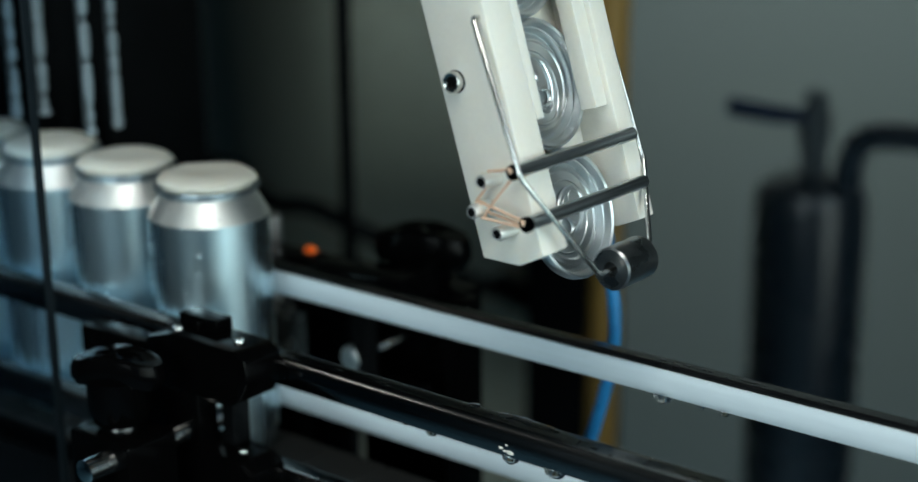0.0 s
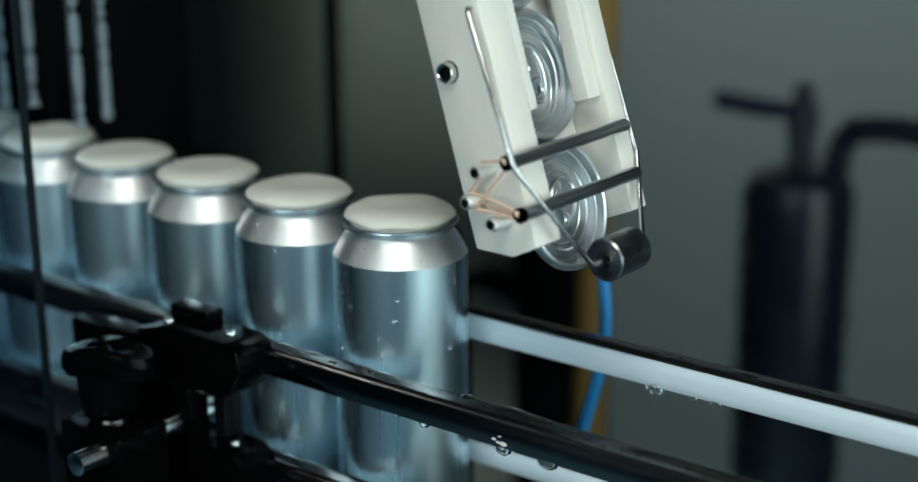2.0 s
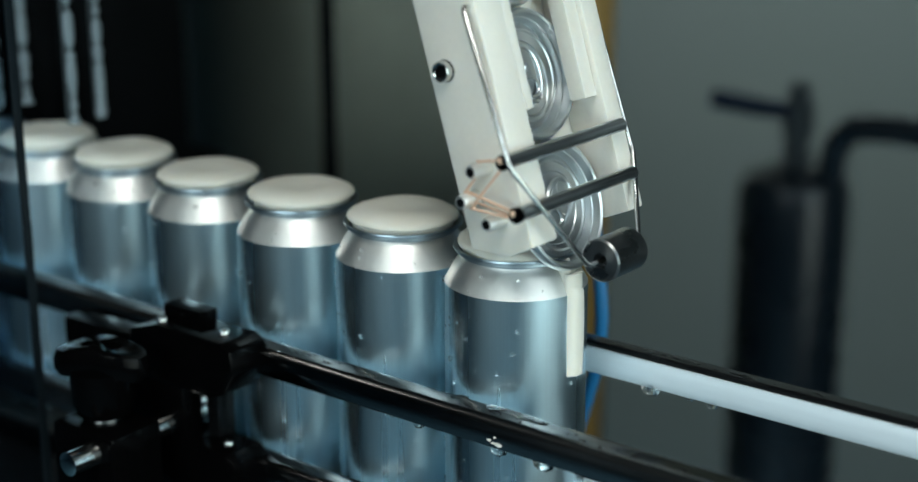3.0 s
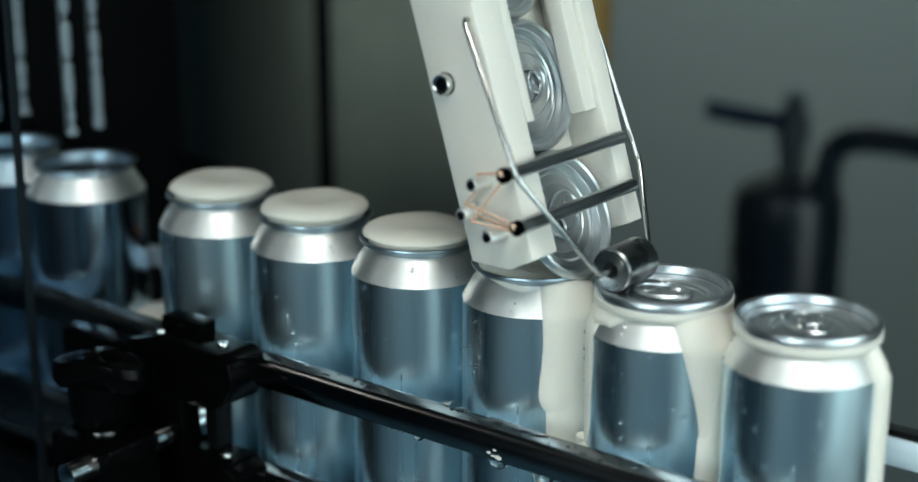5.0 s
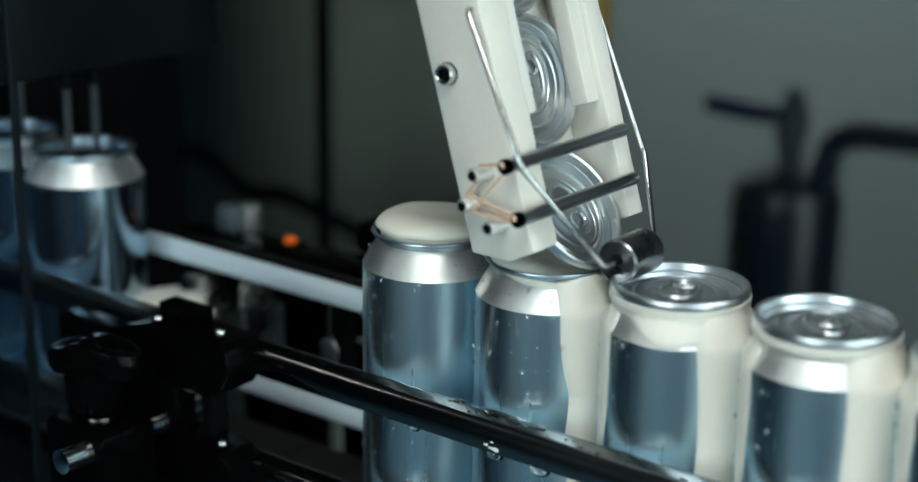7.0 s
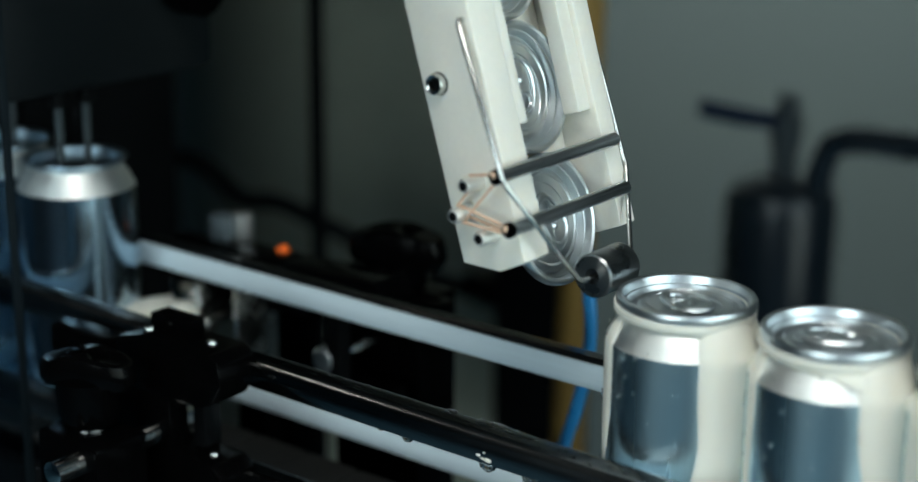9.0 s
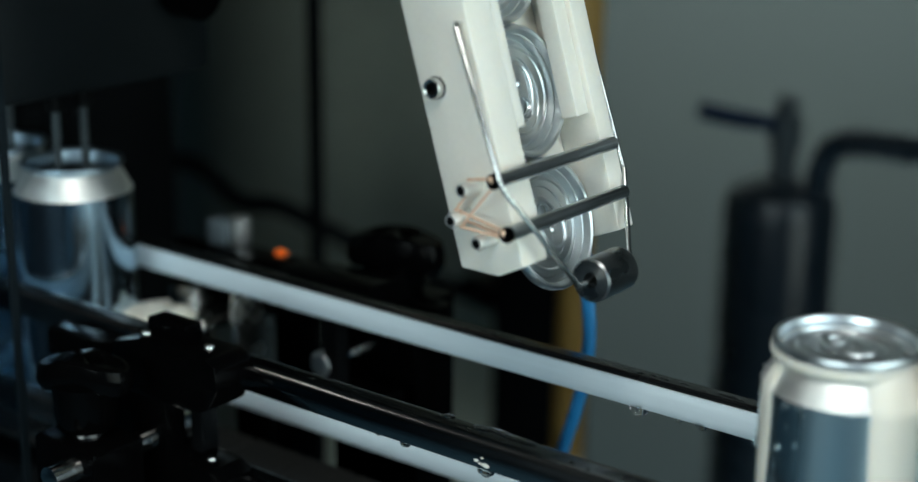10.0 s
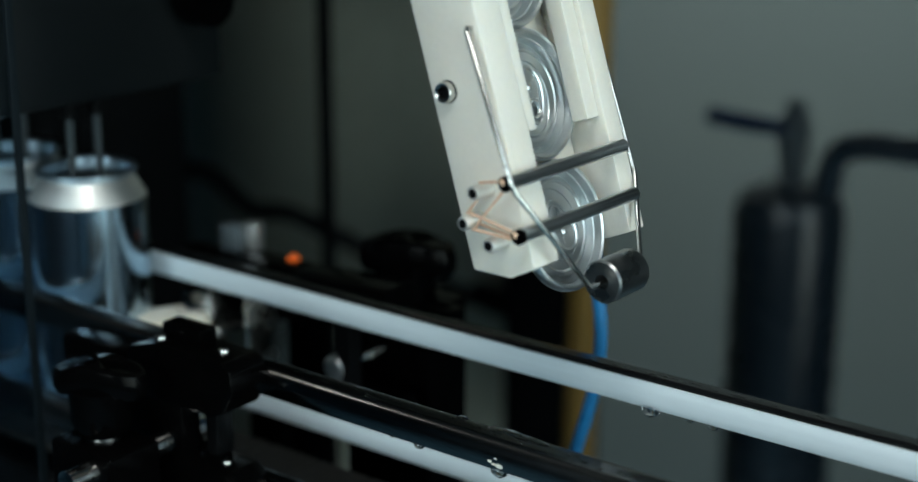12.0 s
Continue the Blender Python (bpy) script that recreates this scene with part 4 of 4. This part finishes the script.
    part("valve_body", lathe([(0, -0.028), (0.012, -0.028), (0.012, 0.0), (0.015, 0.002), (0.015, 0.03), (0.010, 0.034), (0.010, 0.048), (0, 0.048)], 24), DULL, v, "dull steel valve body", at=(cx, cy, 0))
    part("lever", sweep([(cx, cy - 0.02, 0.027), (cx - 0.03, cy - 0.025, 0.028), (cx - 0.072, cy - 0.03, 0.0315)], [0.007, 0.0085, 0.0085], 14), BLUE_GRIP, v, "blue lever handle")
    pipe = smooth_path([(cx + 0.035, cy, -0.06), (cx + 0.036, cy, -0.02), (cx + 0.044, cy, 0.004), (cx + 0.066, cy, 0.016), (cx + 0.13, cy, 0.019), (cx + 0.5, cy, 0.03)], 8)
    part("pipe", sweep(pipe, 0.0125, 18), CYL_MAT, v, "black outlet pipe")


background()


# ------------------------------------------------------------ motions
# travel of the belt: where the first foam can stands at each time
TRAVEL = [(0, -0.1955), (0.5, -0.1580), (1, -0.1225), (1.5, -0.0870), (2, -0.0525), (2.5, -0.0155), (3.5, 0.0550), (4.5, 0.1275), (5, 0.1660), (5.5, 0.2025),
          (6, 0.2380), (6.5, 0.2725), (7, 0.3090), (7.5, 0.3445), (8.5, 0.4155), (9.5, 0.4865), (10, 0.5245), (10.5, 0.5620), (11, 0.5980), (11.5, 0.6340), (12, 0.6700)]
GAP = 0.0675
STEPS = [k / 10 for k in range(121)]


def travel(t):
    return float(np.interp(t, [a for a, _ in TRAVEL], [b for _, b in TRAVEL]))


def lead(k, t):
    """Where foam can k stands along the belt."""
    return travel(t) - GAP * k


TILT = [(0.024, 72.9), (0.032, 64), (0.0383, 54), (0.046, 44), (0.053, 37), (0.0595, 32), (0.0675, 28), (0.070, 25), (0.0725, 20), (0.0745, 14.5), (0.0772, 4), (0.081, 0.0)]
LID_TOP = BELT + RIM_Z + 0.0016
REST_S, REST_N, LID_STEP = -0.0075, 0.0195, 0.0595


def lid_pose(k, t):
    """Lid k: in the chute, caught by can k, then lying on it."""
    u = lead(k, t) if k < 6 else -9
    if u > 0.024:
        tilt = float(np.interp(u, [a for a, _ in TILT], [b for _, b in TILT]))
        w = min(1, (u - 0.024) / 0.014)
        lx, lz = u + LID_R + (0.0008 * (1 - w)), (0.1150 * (1 - w) + LID_TOP * w)
        return (lx - LID_R * math.cos(radians(tilt)), lz + LID_R * math.sin(radians(tilt)), tilt)
    # in the stack: the lid below carries it, until that one drops on its can
    s = REST_S
    if k > 0:
        below = min(k - 1, 5)
        ub = lead(below, t)
        if ub <= 0.024:
            p = lid_pose(k - 1, t)
            s = (Vector((p[0], 0, p[1])) - CO).dot(CA) - LID_STEP
        elif k <= 6:
            p = lid_pose(k - 1, t)
            up = Vector((p[0] - LID_R * math.cos(radians(p[2])), 0, p[1] + LID_R * math.sin(radians(p[2]))))
            s = (up - CO).dot(CA) - LID_R
            if ub > 0.071:
                s0 = -0.0420
                s = s0 + (REST_S - s0) * min(1, ((ub - 0.071) / 0.0085)) ** 1.5
            s = min(s, REST_S)
        else:
            p = lid_pose(k - 1, t)
            s = (Vector((p[0], 0, p[1])) - CO).dot(CA) - LID_STEP
    q = cpt(s, REST_N)
    return (q.x, q.z, 72.9)


SWING = [(-0.02, 23.6), (0.026, 23.6), (0.036, 27.5), (0.053, 29.5), (0.0595, 30.2), (0.0675, 30.6), (0.073, 29.6), (0.080, 27.2), (0.088, 25.0), (0.0945, 26.5), (0.104, 26.5), (0.112, 23.6)]


def motions():
    for k, (c, cap, runs, collar) in enumerate(FOAM_CANS):
        walk(c, [(t, pose(lead(k, t), 0, BELT)) for t, _ in TRAVEL])
        rows = []
        for t in STEPS:
            u = lead(k, t)
            # the lid first leans on the leading side of the head, then presses it down
            lean = min(1, max(0, (u - 0.016) / 0.014))
            flat = min(1, max(0, (u - 0.067) / 0.011))
            rows.append((t, pose(0, 0, RIM_Z - 0.0062 * lean - 0.0173 * flat, 0, 13 * lean * (1 - flat), 0)))
        walk(cap, rows)
        if collar:
            walk(collar, [(t, pose(0, 0, RIM_Z - 0.06 * (1 - min(1, max(0, (lead(k, t) - 0.058) / 0.012))))) for t in STEPS])
        for run, (ang, top, height, width, thick, go, rest) in runs:
            rows = []
            ang += random.Random(k * 9).uniform(-4, 4) + (14 if k == 0 else 0)
            ca, sa = math.cos(radians(ang)), math.sin(radians(ang))
            for t in STEPS:
                w = min(1, max(0, (lead(k, t) - go) / (rest - go)))
                a, b = min(1, w / 0.35), max(0, (w - 0.35) / 0.65)
                r = (-0.014 + 0.014 * a) + CAN_R
                rim = min(top, 0.156)
                z = rim - 0.022 * (1 - math.sin(a * math.pi / 2)) if top > 0.15 else 0.150 - 0.022 * (1 - math.sin(a * math.pi / 2)) + (top - 0.150) * b
                if top > 0.16:
                    drop = max(0.0, lead(k, t) - 0.074)
                    z += (top - 0.156) * b - min(0.130, 3.2 * drop)
                rows.append((t, pose(r * ca, r * sa, z, 0, 0, ang)))
            walk(run, rows)
    for j, c in enumerate(EMPTY_CANS):
        rows = []
        for t in STEPS:
            rows.append((t, pose(min(travel(t) - GAP * (6 + j), -0.2815 - GAP * j), 0, BELT)))
        walk(c, rows)
    for k, l in enumerate(LIDS):
        rows = []
        for t in STEPS:
            x, z, tilt = lid_pose(k, t)
            rows.append((t, pose(x, 0, z, 0, tilt, 0)))
        walk(l, rows)
    rows = []
    for t in STEPS:
        ang = 23.6
        for k in range(6):
            u = lead(k, t)
            if -0.02 < u < 0.112:
                ang = max(ang, float(np.interp(u, [a for a, _ in SWING], [b for _, b in SWING])))
        rows.append((t, pose(PIVOT.x, 0, PIVOT.z, 0, -(ang - REST_ANGLE), 0)))
    walk(ROLLER, rows)
    walk(GATE, [(t, pose(0, y, 0)) for t, y in ((0, 0.085), (4.2, 0.085), (4.4, 0.080), (4.7, 0.004), (5.0, 0.0), (12, 0.0))])
    walk(FILLER, [(t, pose(0, 0, z)) for t, z in ((0, 0), (2.5, 0), (5.9, 0), (6.0, -0.008), (6.2, -0.055), (6.5, -0.125), (6.7, -0.155), (7.0, -0.167), (7.5, -0.170), (9.5, -0.172), (12, -0.172))])


motions()
